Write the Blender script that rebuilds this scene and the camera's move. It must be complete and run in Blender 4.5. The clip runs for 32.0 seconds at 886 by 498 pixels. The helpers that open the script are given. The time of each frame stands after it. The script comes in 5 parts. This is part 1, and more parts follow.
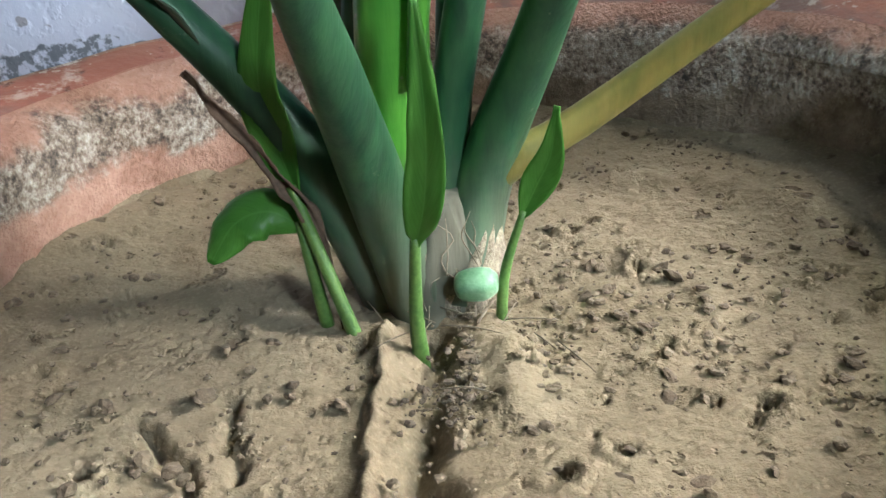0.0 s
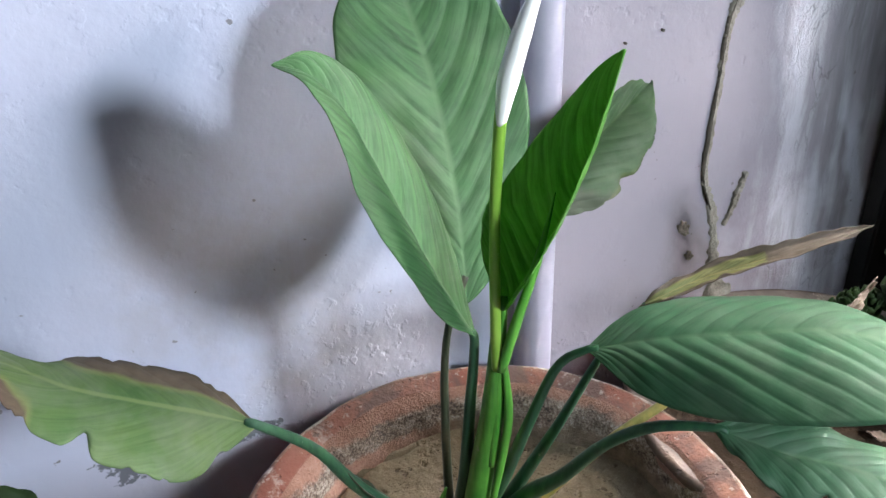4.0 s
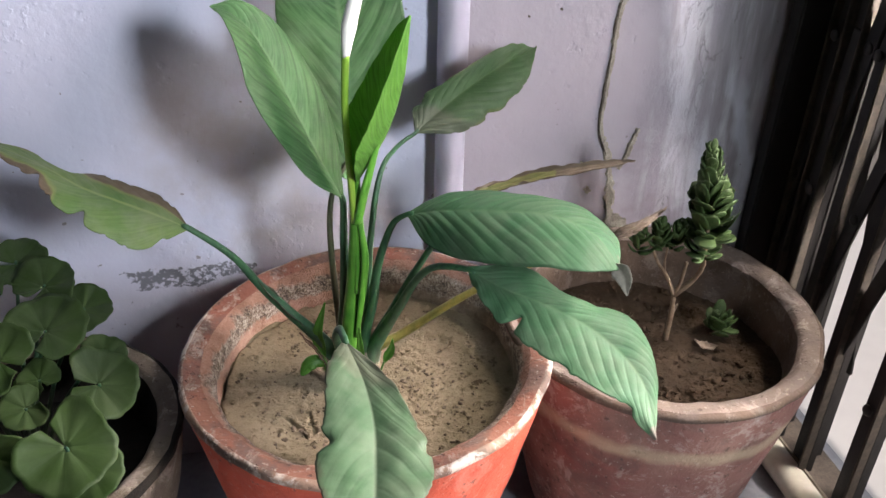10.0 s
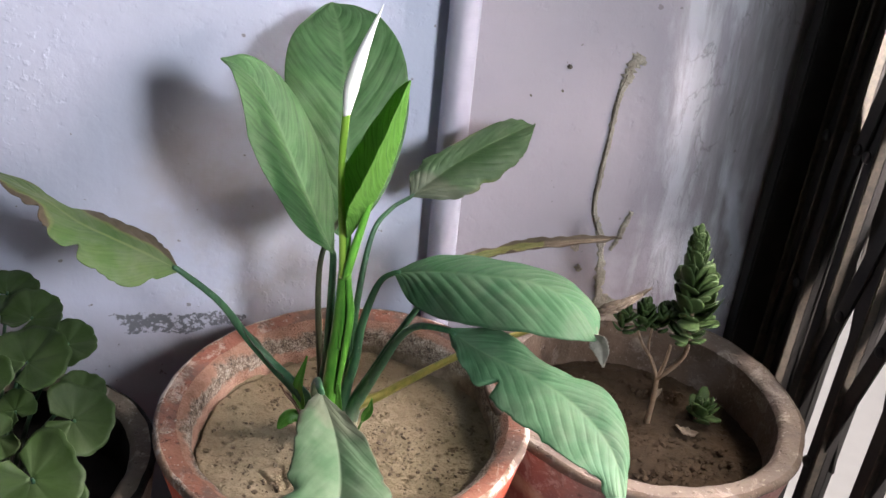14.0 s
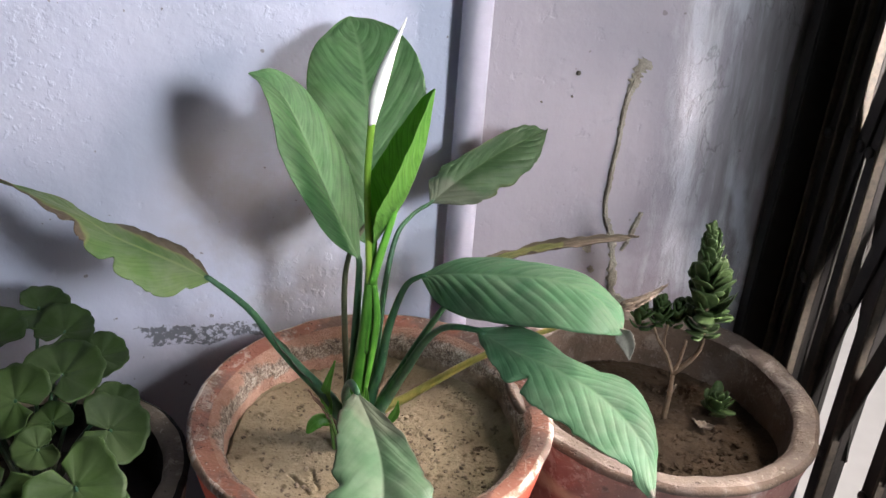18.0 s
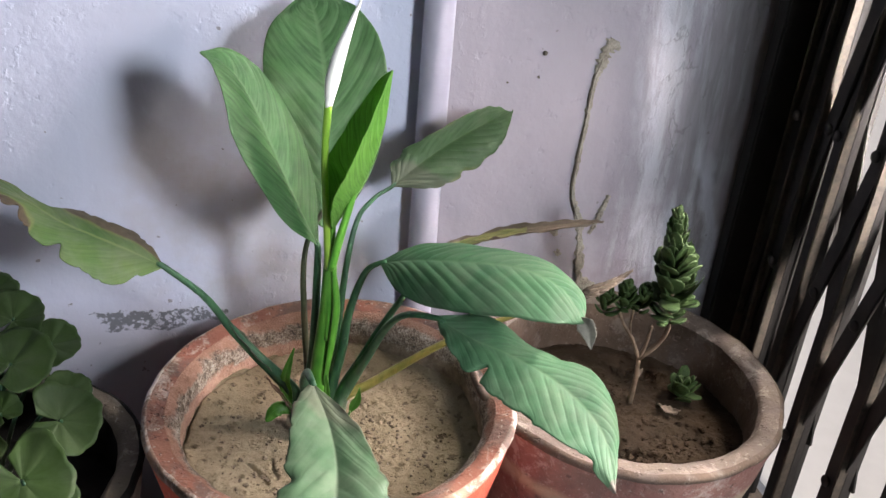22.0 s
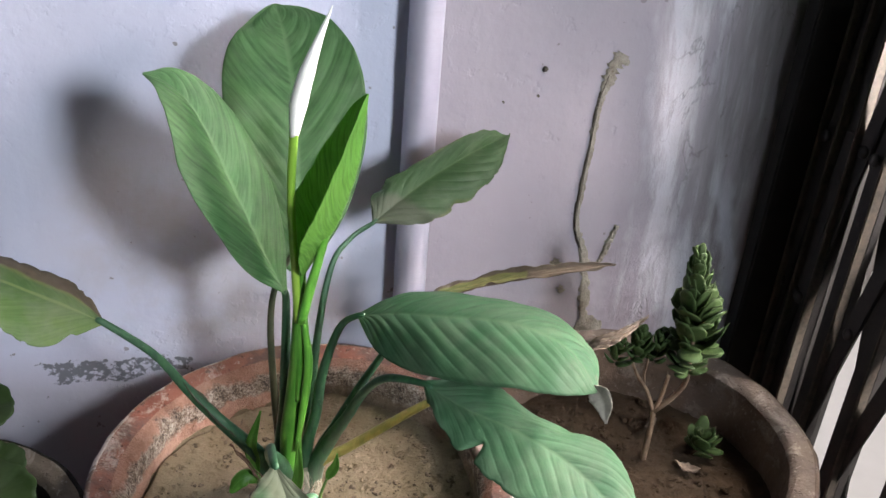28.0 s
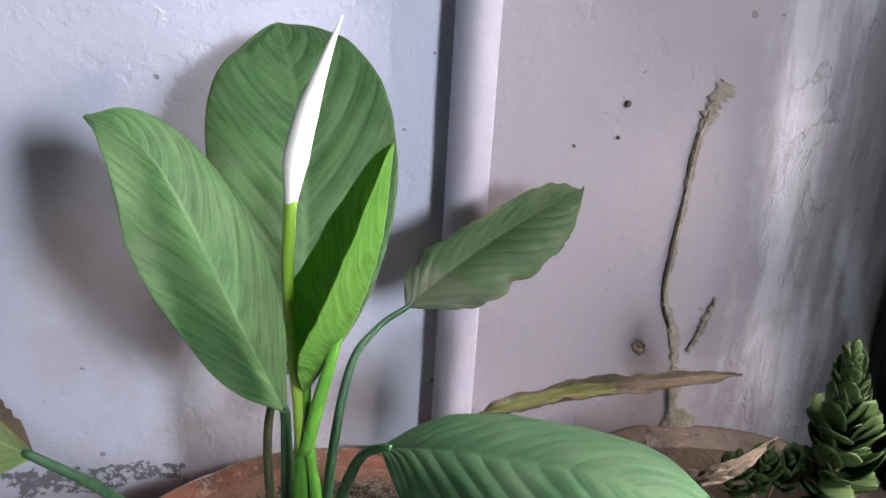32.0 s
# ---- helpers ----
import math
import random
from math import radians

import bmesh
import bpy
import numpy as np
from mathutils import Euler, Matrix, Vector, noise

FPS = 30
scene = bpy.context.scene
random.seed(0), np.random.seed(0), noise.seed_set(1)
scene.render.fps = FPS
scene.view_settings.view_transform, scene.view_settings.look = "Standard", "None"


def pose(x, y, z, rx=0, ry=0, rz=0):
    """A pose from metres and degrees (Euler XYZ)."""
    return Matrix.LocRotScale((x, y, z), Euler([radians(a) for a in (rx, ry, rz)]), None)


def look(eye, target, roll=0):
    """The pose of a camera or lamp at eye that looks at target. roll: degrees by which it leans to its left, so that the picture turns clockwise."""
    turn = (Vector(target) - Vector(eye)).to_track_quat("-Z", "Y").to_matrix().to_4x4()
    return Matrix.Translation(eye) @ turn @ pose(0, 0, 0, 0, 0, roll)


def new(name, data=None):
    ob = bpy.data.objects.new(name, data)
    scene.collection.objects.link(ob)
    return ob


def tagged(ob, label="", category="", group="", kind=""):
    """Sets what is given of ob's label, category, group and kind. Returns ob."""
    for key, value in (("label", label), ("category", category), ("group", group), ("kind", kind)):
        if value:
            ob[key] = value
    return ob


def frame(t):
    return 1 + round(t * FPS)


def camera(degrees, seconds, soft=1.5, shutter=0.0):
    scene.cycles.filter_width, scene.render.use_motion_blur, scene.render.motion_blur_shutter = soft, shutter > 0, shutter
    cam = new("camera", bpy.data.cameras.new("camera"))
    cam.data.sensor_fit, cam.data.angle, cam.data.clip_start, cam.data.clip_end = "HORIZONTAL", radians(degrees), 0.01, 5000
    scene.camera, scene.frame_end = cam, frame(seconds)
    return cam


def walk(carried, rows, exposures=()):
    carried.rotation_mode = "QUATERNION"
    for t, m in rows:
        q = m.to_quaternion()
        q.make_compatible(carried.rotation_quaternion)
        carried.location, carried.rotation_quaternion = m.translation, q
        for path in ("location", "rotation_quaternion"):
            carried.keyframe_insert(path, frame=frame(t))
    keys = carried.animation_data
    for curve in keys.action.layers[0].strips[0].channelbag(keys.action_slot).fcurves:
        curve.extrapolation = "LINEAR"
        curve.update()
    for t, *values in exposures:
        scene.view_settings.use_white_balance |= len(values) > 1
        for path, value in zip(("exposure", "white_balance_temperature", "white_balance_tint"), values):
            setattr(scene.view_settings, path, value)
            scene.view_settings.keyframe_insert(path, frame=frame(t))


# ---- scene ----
cam = camera(55.5, 32.0)
# seconds, eye, target, roll
PATH = [
    (0, (-0.0250, 0.0353, 0.4011), (0.1060, 1.8264, -0.4791), -2.72),
    (0.5, (-0.0300, 0.0473, 0.4016), (0.0920, 1.8352, -0.4865), -3.33),
    (1, (-0.0280, 0.0526, 0.4084), (0.0879, 1.8385, -0.4843), -3.84),
    (1.5, (-0.0410, 0.0410, 0.4179), (0.0780, 1.8394, -0.4490), -4.04),
    (2, (-0.0754, -0.0367, 0.4336), (0.0750, 1.8054, -0.3305), -7.72),
    (2.5, (-0.1560, -0.1074, 0.5130), (0.2361, 1.7040, -0.2380), -6.10),
    (3, (-0.2315, -0.1307, 0.6593), (0.4244, 1.5718, -0.1600), -2.15),
    (3.5, (-0.2440, -0.1627, 0.7313), (0.4101, 1.5412, -0.0866), -1.62),
    (4, (-0.2240, -0.1599, 0.8252), (0.4481, 1.4763, -0.1080), -0.23),
    (4.5, (-0.2010, -0.1795, 0.8620), (0.4510, 1.4603, -0.0793), 0.54),
    (6.5, (-0.0690, -0.2953, 0.9197), (0.3490, 1.3295, -0.1691), 3.86),
    (7, (-0.0490, -0.2920, 0.9006), (0.2699, 1.3629, -0.1762), 2.30),
    (7.5, (-0.0460, -0.3180, 0.9026), (0.2500, 1.3411, -0.1744), 2.27),
    (8, (-0.0480, -0.3512, 0.9229), (0.2510, 1.2964, -0.1707), 3.48),
    (8.5, (-0.0500, -0.3911, 0.9255), (0.2770, 1.2602, -0.1544), 4.52),
    (9, (-0.0770, -0.4359, 0.9313), (0.2701, 1.2320, -0.1164), 5.04),
    (9.5, (-0.0830, -0.4752, 0.9239), (0.2670, 1.1965, -0.1167), 2.84),
    (10, (-0.0850, -0.4990, 0.9058), (0.2799, 1.1842, -0.1109), 2.25),
    (10.5, (-0.0830, -0.5047, 0.9121), (0.2850, 1.2123, -0.0453), 3.64),
    (11, (-0.0810, -0.5099, 0.9083), (0.3179, 1.2396, 0.0249), 4.36),
    (11.5, (-0.0740, -0.4960, 0.9047), (0.3310, 1.2608, 0.0388), 4.56),
    (12, (-0.0790, -0.5031, 0.9020), (0.2841, 1.2654, 0.0414), 4.70),
    (12.5, (-0.0690, -0.5196, 0.8916), (0.2800, 1.2104, -0.0493), 5.40),
    (13, (-0.0680, -0.5144, 0.8954), (0.2820, 1.2090, -0.0572), 6.11),
    (13.5, (-0.0690, -0.5154, 0.8965), (0.2780, 1.2521, 0.0272), 6.28),
    (15.5, (-0.0910, -0.5475, 0.8928), (0.3191, 1.2250, 0.0621), 5.76),
    (16, (-0.1020, -0.5455, 0.8937), (0.2860, 1.2264, 0.0512), 5.13),
    (16.5, (-0.1010, -0.5427, 0.8886), (0.2791, 1.1738, -0.0649), 4.15),
    (17, (-0.1070, -0.5445, 0.8946), (0.2711, 1.1853, -0.0355), 4.74),
    (17.5, (-0.1060, -0.5445, 0.8946), (0.2732, 1.2268, 0.0469), 4.92),
    (18, (-0.1080, -0.5434, 0.8956), (0.2719, 1.2409, 0.0758), 4.81),
    (18.5, (-0.1070, -0.5413, 0.8975), (0.2729, 1.2452, 0.0826), 4.81),
    (19, (-0.1030, -0.5374, 0.8954), (0.2750, 1.2552, 0.0930), 4.71),
    (19.5, (-0.0960, -0.5315, 0.8931), (0.2689, 1.2471, 0.0545), 4.00),
    (20, (-0.0920, -0.5284, 0.8960), (0.2661, 1.2477, 0.0491), 4.09),
    (20.5, (-0.0880, -0.5254, 0.8959), (0.2751, 1.2488, 0.0470), 4.30),
    (21, (-0.0870, -0.5224, 0.8958), (0.3302, 1.2377, 0.0424), 4.87),
    (21.5, (-0.0940, -0.5324, 0.8962), (0.3370, 1.2183, 0.0306), 5.30),
    (22, (-0.0870, -0.5244, 0.8968), (0.3449, 1.2262, 0.0313), 5.60),
    (22.5, (-0.0840, -0.5204, 0.8947), (0.3480, 1.2305, 0.0300), 5.50),
    (23, (-0.0830, -0.5195, 0.8936), (0.3480, 1.2322, 0.0300), 5.40),
    (23.5, (-0.0860, -0.5244, 0.8958), (0.3450, 1.2330, 0.0439), 5.49),
    (24, (-0.0820, -0.5195, 0.8926), (0.3531, 1.2406, 0.0484), 5.40),
    (24.5, (-0.0860, -0.5245, 0.8928), (0.3840, 1.1957, -0.0126), 5.66),
    (25, (-0.0860, -0.5266, 0.8909), (0.3979, 1.1341, -0.1130), 5.92),
    (25.5, (-0.0890, -0.5254, 0.8959), (0.3999, 1.1861, -0.0160), 6.29),
    (27.5, (-0.0500, -0.4349, 0.8823), (0.4230, 1.3171, 0.0415), 5.65),
    (28, (-0.0540, -0.4070, 0.8781), (0.3881, 1.3510, 0.0331), 5.31),
    (28.5, (-0.0480, -0.3743, 0.8708), (0.3470, 1.3923, 0.0205), 4.74),
    (29, (-0.0460, -0.3494, 0.8678), (0.3190, 1.4217, 0.0134), 4.30),
    (29.5, (-0.0310, -0.3147, 0.8584), (0.3339, 1.4583, 0.0081), 3.70),
    (30, (-0.0230, -0.2833, 0.8432), (0.3481, 1.4917, -0.0005), 3.61),
    (30.5, (-0.0220, -0.2675, 0.8375), (0.3380, 1.5092, -0.0072), 3.39),
    (31, (-0.0210, -0.2486, 0.8348), (0.3371, 1.5285, -0.0101), 3.29),
    (31.5, (-0.0210, -0.2336, 0.8352), (0.3320, 1.5640, 0.0326), 3.57),
    (32, (-0.0150, -0.2067, 0.8321), (0.3200, 1.6038, 0.0510), 3.85),
]
walk(cam, [(t, look(eye, target, roll)) for t, eye, target, roll in PATH],
     [(0, 0.16, 6280, 4.0), (1.4, 0.16, 6230, 3.0), (2, 0.14, 5730, -4.5), (3.2, 0.20, 6130, 6.5), (4.5, 0.14, 6630, 12.5), (6.5, 0.04, 7100, 16.0), (9, -0.04, 7050, 17.5), (20, -0.04, 7000, 15.5), (27, -0.07, 6950, 15.5), (32, -0.10, 7000, 17.5)])

# ---- light ----
world = bpy.data.worlds.new("world")
scene.world = world
world.use_nodes = True
_wn = world.node_tree
_sky = _wn.nodes.new("ShaderNodeTexSky")
_sky.sky_type, _sky.sun_disc = "NISHITA", False
_sky.sun_elevation, _sky.sun_rotation = radians(58), radians(180)
_wn.links.new(_sky.outputs[0], _wn.nodes["Background"].inputs[0])
_wn.nodes["Background"].inputs[1].default_value = 0.06

sun = bpy.data.lights.new("sun", "SUN")
sun.energy, sun.angle, sun.color = 2.6, radians(0.5), (1.0, 0.96, 0.9)
sun_ob = new("sun", sun)
sun_ob.matrix_world = look((0, 0, 8), (0.0, 5.0, 0))


def area(name, m, sx, sy, watts, colour, spread):
    lamp = bpy.data.lights.new(name, "AREA")
    lamp.shape, lamp.size, lamp.size_y, lamp.energy, lamp.color, lamp.spread = "RECTANGLE", sx, sy, watts, colour, radians(spread)
    ob = new(name, lamp)
    ob.matrix_world = m
    return ob


# daylight entering by the open half of the gateway
area("gateway_daylight", look((0.76, -1.36, 1.26), (-0.02, 0.35, 0.76)), 0.22, 0.31, 5.8, (0.76, 0.89, 1.0), 72)
# sky light that falls in over and between the gate's bars
area("gate_skylight", look((1.13, -0.12, 1.05), (0.0, 0.30, 0.48)), 0.36, 0.36, 44, (0.99, 0.97, 0.98), 70)
area("gate_skylight_high", look((1.05, 0.28, 1.44), (0.03, 0.27, 0.28)), 0.28, 0.28, 9, (1.0, 0.98, 0.95), 56)



# ---- materials ----
class Mat:
    """A node material with short calls for its common nodes."""

    def __init__(self, name, rough=0.6, metal=0.0, spec=0.5):
        self.m = bpy.data.materials.new(name)
        self.m.use_nodes = True
        self.t = self.m.node_tree
        self.b = self.t.nodes["Principled BSDF"]
        self.b.inputs["Roughness"].default_value = rough
        self.b.inputs["Metallic"].default_value = metal
        self.b.inputs["Specular IOR Level"].default_value = spec
        self.co = self.t.nodes.new("ShaderNodeTexCoord").outputs["Object"]
        self.uvo = self.t.nodes.new("ShaderNodeUVMap").outputs[0]

    def node(self, kind, *links):
        n = self.t.nodes.new(kind)
        for a, b in links:
            if isinstance(b, bpy.types.NodeSocket):
                self.t.links.new(b, n.inputs[a])
            else:
                n.inputs[a].default_value = b
        return n

    def noise(self, scale, detail=4, rough=0.55, co=None, stretch=None, distort=0.0):
        co = co or self.co
        if stretch:
            co = self.node("ShaderNodeMapping", ("Vector", co), ("Scale", stretch)).outputs[0]
        return self.node("ShaderNodeTexNoise", ("Vector", co), ("Scale", scale), ("Detail", detail), ("Roughness", rough), ("Distortion", distort)).outputs[0]

    def ramp(self, x, *stops):
        n = self.node("ShaderNodeValToRGB", (0, x))
        e = n.color_ramp.elements
        while len(e) < len(stops):
            e.new(0.5)
        for el, (p, c) in zip(e, stops):
            el.position = p
            el.color = (*c, 1) if isinstance(c, tuple) else (c, c, c, 1)
        return n.outputs[0]

    def math(self, op, a, b=0.0, c=0.0, clamp=False):
        n = self.node("ShaderNodeMath", (0, a), (1, b), (2, c))
        n.operation, n.use_clamp = op, clamp
        return n.outputs[0]

    def mix(self, f, a, b, blend="MIX"):
        n = self.t.nodes.new("ShaderNodeMix")
        n.data_type, n.blend_type = "RGBA", blend
        for k, v in ((0, f), (6, a), (7, b)):
            if isinstance(v, bpy.types.NodeSocket):
                self.t.links.new(v, n.inputs[k])
            else:
                n.inputs[k].default_value = (*v, 1) if isinstance(v, tuple) else v
        return n.outputs[2]

    def xyz(self, co=None):
        return self.node("ShaderNodeSeparateXYZ", (0, co or self.co)).outputs

    def band(self, x, a, b, soft):
        """1 between a and b, falling to 0 over soft."""
        up = self.node("ShaderNodeMapRange", (0, x), (1, a - soft), (2, a), (3, 0.0), (4, 1.0)).outputs[0]
        dn = self.node("ShaderNodeMapRange", (0, x), (1, b), (2, b + soft), (3, 1.0), (4, 0.0)).outputs[0]
        return self.math("MULTIPLY", up, dn)

    def done(self, colour, height=None, strength=0.3, dist=0.002, rough=None):
        if isinstance(colour, tuple):
            self.b.inputs["Base Color"].default_value = (*colour, 1)
        else:
            self.t.links.new(colour, self.b.inputs["Base Color"])
        if height is not None:
            bump = self.node("ShaderNodeBump", ("Height", height), ("Strength", strength), ("Distance", dist))
            self.t.links.new(bump.outputs[0], self.b.inputs["Normal"])
        if rough is not None:
            self.t.links.new(rough, self.b.inputs["Roughness"])
        return self.m


def plain(name, c1, c2, scale, rough=0.7, metal=0.0, bump=0.3, dist=0.001, fine=8.0, spec=0.5):
    m = Mat(name, rough, metal, spec)
    a, b = m.noise(scale, 5), m.noise(scale * fine, 3)
    f = m.math("ADD", m.math("MULTIPLY", a, 0.7), m.math("MULTIPLY", b, 0.3))
    return m.done(m.ramp(f, (0.32, c1), (0.68, c2)), b, bump, dist)


def wall_paint():
    m = Mat("lavender_wall_paint", 0.7, spec=0.3)
    x, y, z = m.xyz()
    n1, n2, n3 = m.noise(2.2, 4), m.noise(16, 5), m.noise(90, 4)
    c = m.mix(m.ramp(n1, (0.35, 0.0), (0.65, 1.0)), (0.57, 0.595, 0.735), (0.64, 0.65, 0.765))
    # pinker paint past the pipe
    c = m.mix(m.band(x, 0.135, 2.0, 0.012), c, m.mix(n1, (0.33, 0.30, 0.335), (0.395, 0.36, 0.40)))
    # whitened, peeling and damp streaks running down beside the gate
    edge_x = m.math("ADD", x, m.math("MULTIPLY", m.math("SUBTRACT", m.noise(5, 4, 0.6), 0.5), 0.12))
    streak = m.noise(7, 5, 0.6, stretch=(5.0, 1.0, 0.55))
    pale = m.math("MULTIPLY", m.band(edge_x, 0.435, 0.545, 0.02), m.ramp(m.noise(8, 6, 0.62, stretch=(3.2, 1.0, 0.45), distort=0.4), (0.46, 0.0), (0.56, 1.0)))
    c = m.mix(m.math("MULTIPLY", pale, 0.75), c, (0.60, 0.60, 0.65))
    damp = m.math("MULTIPLY", m.band(edge_x, 0.50, 2.0, 0.05), m.ramp(streak, (0.40, 0.8), (0.60, 0.15)))
    c = m.mix(damp, c, (0.20, 0.19, 0.195))
    # dark mauve shade right of the crack, painted into the wall colour
    mauve_shade = m.math("MULTIPLY", m.math("MULTIPLY", m.band(edge_x, 0.40, 0.50, 0.04), m.band(z, 0.20, 0.45, 0.07)), m.ramp(m.noise(11, 4, 0.6), (0.35, 0.1), (0.6, 1.0)))
    c = m.mix(m.math("MULTIPLY", mauve_shade, 0.6), c, (0.17, 0.13, 0.145))
    run = m.math("MULTIPLY", m.band(m.math("ADD", edge_x, m.math("MULTIPLY", z, 0.10)), 0.575, 0.590, 0.010), m.band(z, 0.34, 0.50, 0.05))
    c = m.mix(m.math("MULTIPLY", run, 0.55), c, (0.62, 0.65, 0.74))
    # brownish tint of the plant's shadow, put into the lavender paint
    brown_shadow = m.math("MULTIPLY", m.math("MULTIPLY", m.band(x, -0.22, -0.08, 0.07), m.band(z, 0.36, 0.54, 0.07)), m.ramp(m.noise(9, 5, 0.6), (0.38, 0.0), (0.62, 1.0)))
    c = m.mix(m.math("MULTIPLY", brown_shadow, 0.40), c, (0.40, 0.33, 0.28))
    # damp low on the wall with the pots' shade painted in, then mould
    c = m.mix(m.math("MULTIPLY", m.band(z, -1, 0.27, 0.06), 0.65), c, (0.27, 0.255, 0.28))
    zz = m.math("ADD", z, m.math("MULTIPLY", m.math("SUBTRACT", m.noise(16, 3), 0.5), 0.05))
    low = m.math("MULTIPLY", m.band(zz, 0.288, 0.310, 0.010), m.ramp(m.math("ADD", m.band(x, -0.27, -0.15, 0.07), m.math("MULTIPLY", m.math("SUBTRACT", m.noise(19, 3), 0.5), 1.6)), (0.35, 0.0), (0.8, 1.0)))
    grain = m.math("ADD", m.math("MULTIPLY", m.noise(150, 3, 0.65), 0.62), m.math("MULTIPLY", m.noise(24, 4, 0.6), 0.38))
    mould = m.ramp(m.math("MULTIPLY", low, grain), (0.44, 0.0), (0.50, 0.95))
    c = m.mix(m.math("MULTIPLY", mould, 0.85), c, (0.075, 0.078, 0.08))
    sp = m.ramp(m.noise(60, 3, 0.6), (0.69, 0.0), (0.72, 0.8))
    c = m.mix(m.math("MULTIPLY", sp, m.band(z, -0.5, 0.33, 0.1)), c, (0.16, 0.14, 0.14))
    spk = m.ramp(m.noise(75, 2, 0.5), (0.745, 0.0), (0.765, 0.7))
    c = m.mix(spk, c, (0.20, 0.17, 0.17))
    wig = m.math("ABSOLUTE", m.math("SUBTRACT", m.noise(9, 5, 0.6, stretch=(1.5, 1.0, 0.7), distort=0.3), 0.5))
    fine_crack = m.math("MULTIPLY", m.ramp(wig, (0.0, 1.0), (0.010, 0.0)), m.math("MULTIPLY", m.band(x, 0.45, 2.0, 0.03), m.ramp(m.noise(7, 2), (0.46, 0.0), (0.54, 1.0))))
    c = m.mix(m.math("MULTIPLY", fine_crack, 0.35), c, (0.10, 0.09, 0.085))
    pits = m.ramp(m.noise(45, 3, 0.5), (0.28, 0.0), (0.36, 1.0))
    h = m.math("ADD", m.math("MULTIPLY", n2, 0.6), m.math("SUBTRACT", m.math("ADD", m.math("MULTIPLY", n3, 0.35), m.math("MULTIPLY", pits, 0.2)), fine_crack))
    h = m.math("ADD", h, m.math("MULTIPLY", m.math("MULTIPLY", m.noise(48, 7, 0.72, stretch=(1.4, 1.0, 0.8), distort=0.8), m.band(x, 0.44, 2.0, 0.06)), 2.2))
    blister = m.math("MULTIPLY", m.ramp(m.noise(85, 3, 0.5), (0.56, 0.0), (0.66, 1.0)), m.ramp(m.noise(3.6, 2), (0.50, 0.0), (0.60, 1.0)))
    h = m.math("ADD", h, m.math("MULTIPLY", blister, 0.2))
    return m.done(c, h, 0.5, 0.004)


def terracotta(name, low, high, white, grime, more=0.0, salt=0.0):
    m = Mat(name, 0.8, spec=0.3)
    a, b, d = m.noise(9, 6, 0.6), m.noise(55, 5, 0.6), m.noise(240, 3)
    c = m.mix(m.ramp(a, (0.35, 0.0), (0.65, 1.0)), low, high)
    g = m.ramp(m.noise(14, 6, 0.65, distort=0.4), (0.5, 0.0), (0.62, 1.0))
    c = m.mix(m.math("MULTIPLY", g, grime), c, (0.13, 0.10, 0.085))
    w = m.ramp(m.noise(22, 8, 0.75, distort=0.6), (0.54 - more, 0.0), (0.62 - more, 1.0))
    c = m.mix(m.math("MULTIPLY", w, white), c, (0.62, 0.55, 0.48))
    speck = m.ramp(m.noise(140, 3, 0.6), (0.63, 0.0), (0.69, 0.55))
    c = m.mix(m.math("MULTIPLY", speck, min(1.0, white * 2)), c, (0.60, 0.54, 0.47))
    pit = m.ramp(m.noise(95, 3, 0.6), (0.31, 0.6), (0.37, 0.0))
    c = m.mix(pit, c, (0.11, 0.08, 0.065))
    if salt:
        zz = m.math("ADD", m.xyz()[2], m.math("MULTIPLY", m.math("SUBTRACT", m.noise(8, 4), 0.5), 0.07))
        c = m.mix(m.math("MULTIPLY", m.band(zz, salt, salt + 0.010, 0.012), 0.75), c, (0.50, 0.40, 0.27))
    h = m.math("SUBTRACT", m.math("ADD", b, m.math("MULTIPLY", d, 0.4)), pit)
    return m.done(c, h, 0.7, 0.0035)


def soil_material(name, c1, c2, dark):
    m = Mat(name, 0.95, spec=0.15)
    a, b, d = m.noise(14, 6, 0.6), m.noise(90, 6, 0.7), m.noise(420, 3)
    c = m.mix(m.ramp(a, (0.35, 0.0), (0.68, 1.0)), c1, c2)
    c = m.mix(m.ramp(m.noise(650, 2), (0.5, 0.0), (0.8, 0.5)), c, tuple(k * 1.35 for k in c2))
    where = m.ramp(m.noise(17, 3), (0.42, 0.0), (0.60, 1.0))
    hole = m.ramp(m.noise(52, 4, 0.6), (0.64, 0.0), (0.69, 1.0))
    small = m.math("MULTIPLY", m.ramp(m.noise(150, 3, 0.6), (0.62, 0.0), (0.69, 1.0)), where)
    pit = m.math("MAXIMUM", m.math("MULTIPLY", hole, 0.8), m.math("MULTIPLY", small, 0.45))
    # shade inside the pits is put into the soil colour
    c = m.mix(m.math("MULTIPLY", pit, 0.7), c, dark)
    h = m.math("ADD", m.math("MULTIPLY", b, 0.9), m.math("SUBTRACT", m.math("MULTIPLY", d, 0.35), pit))
    return m.done(c, h, 0.8, 0.0030)


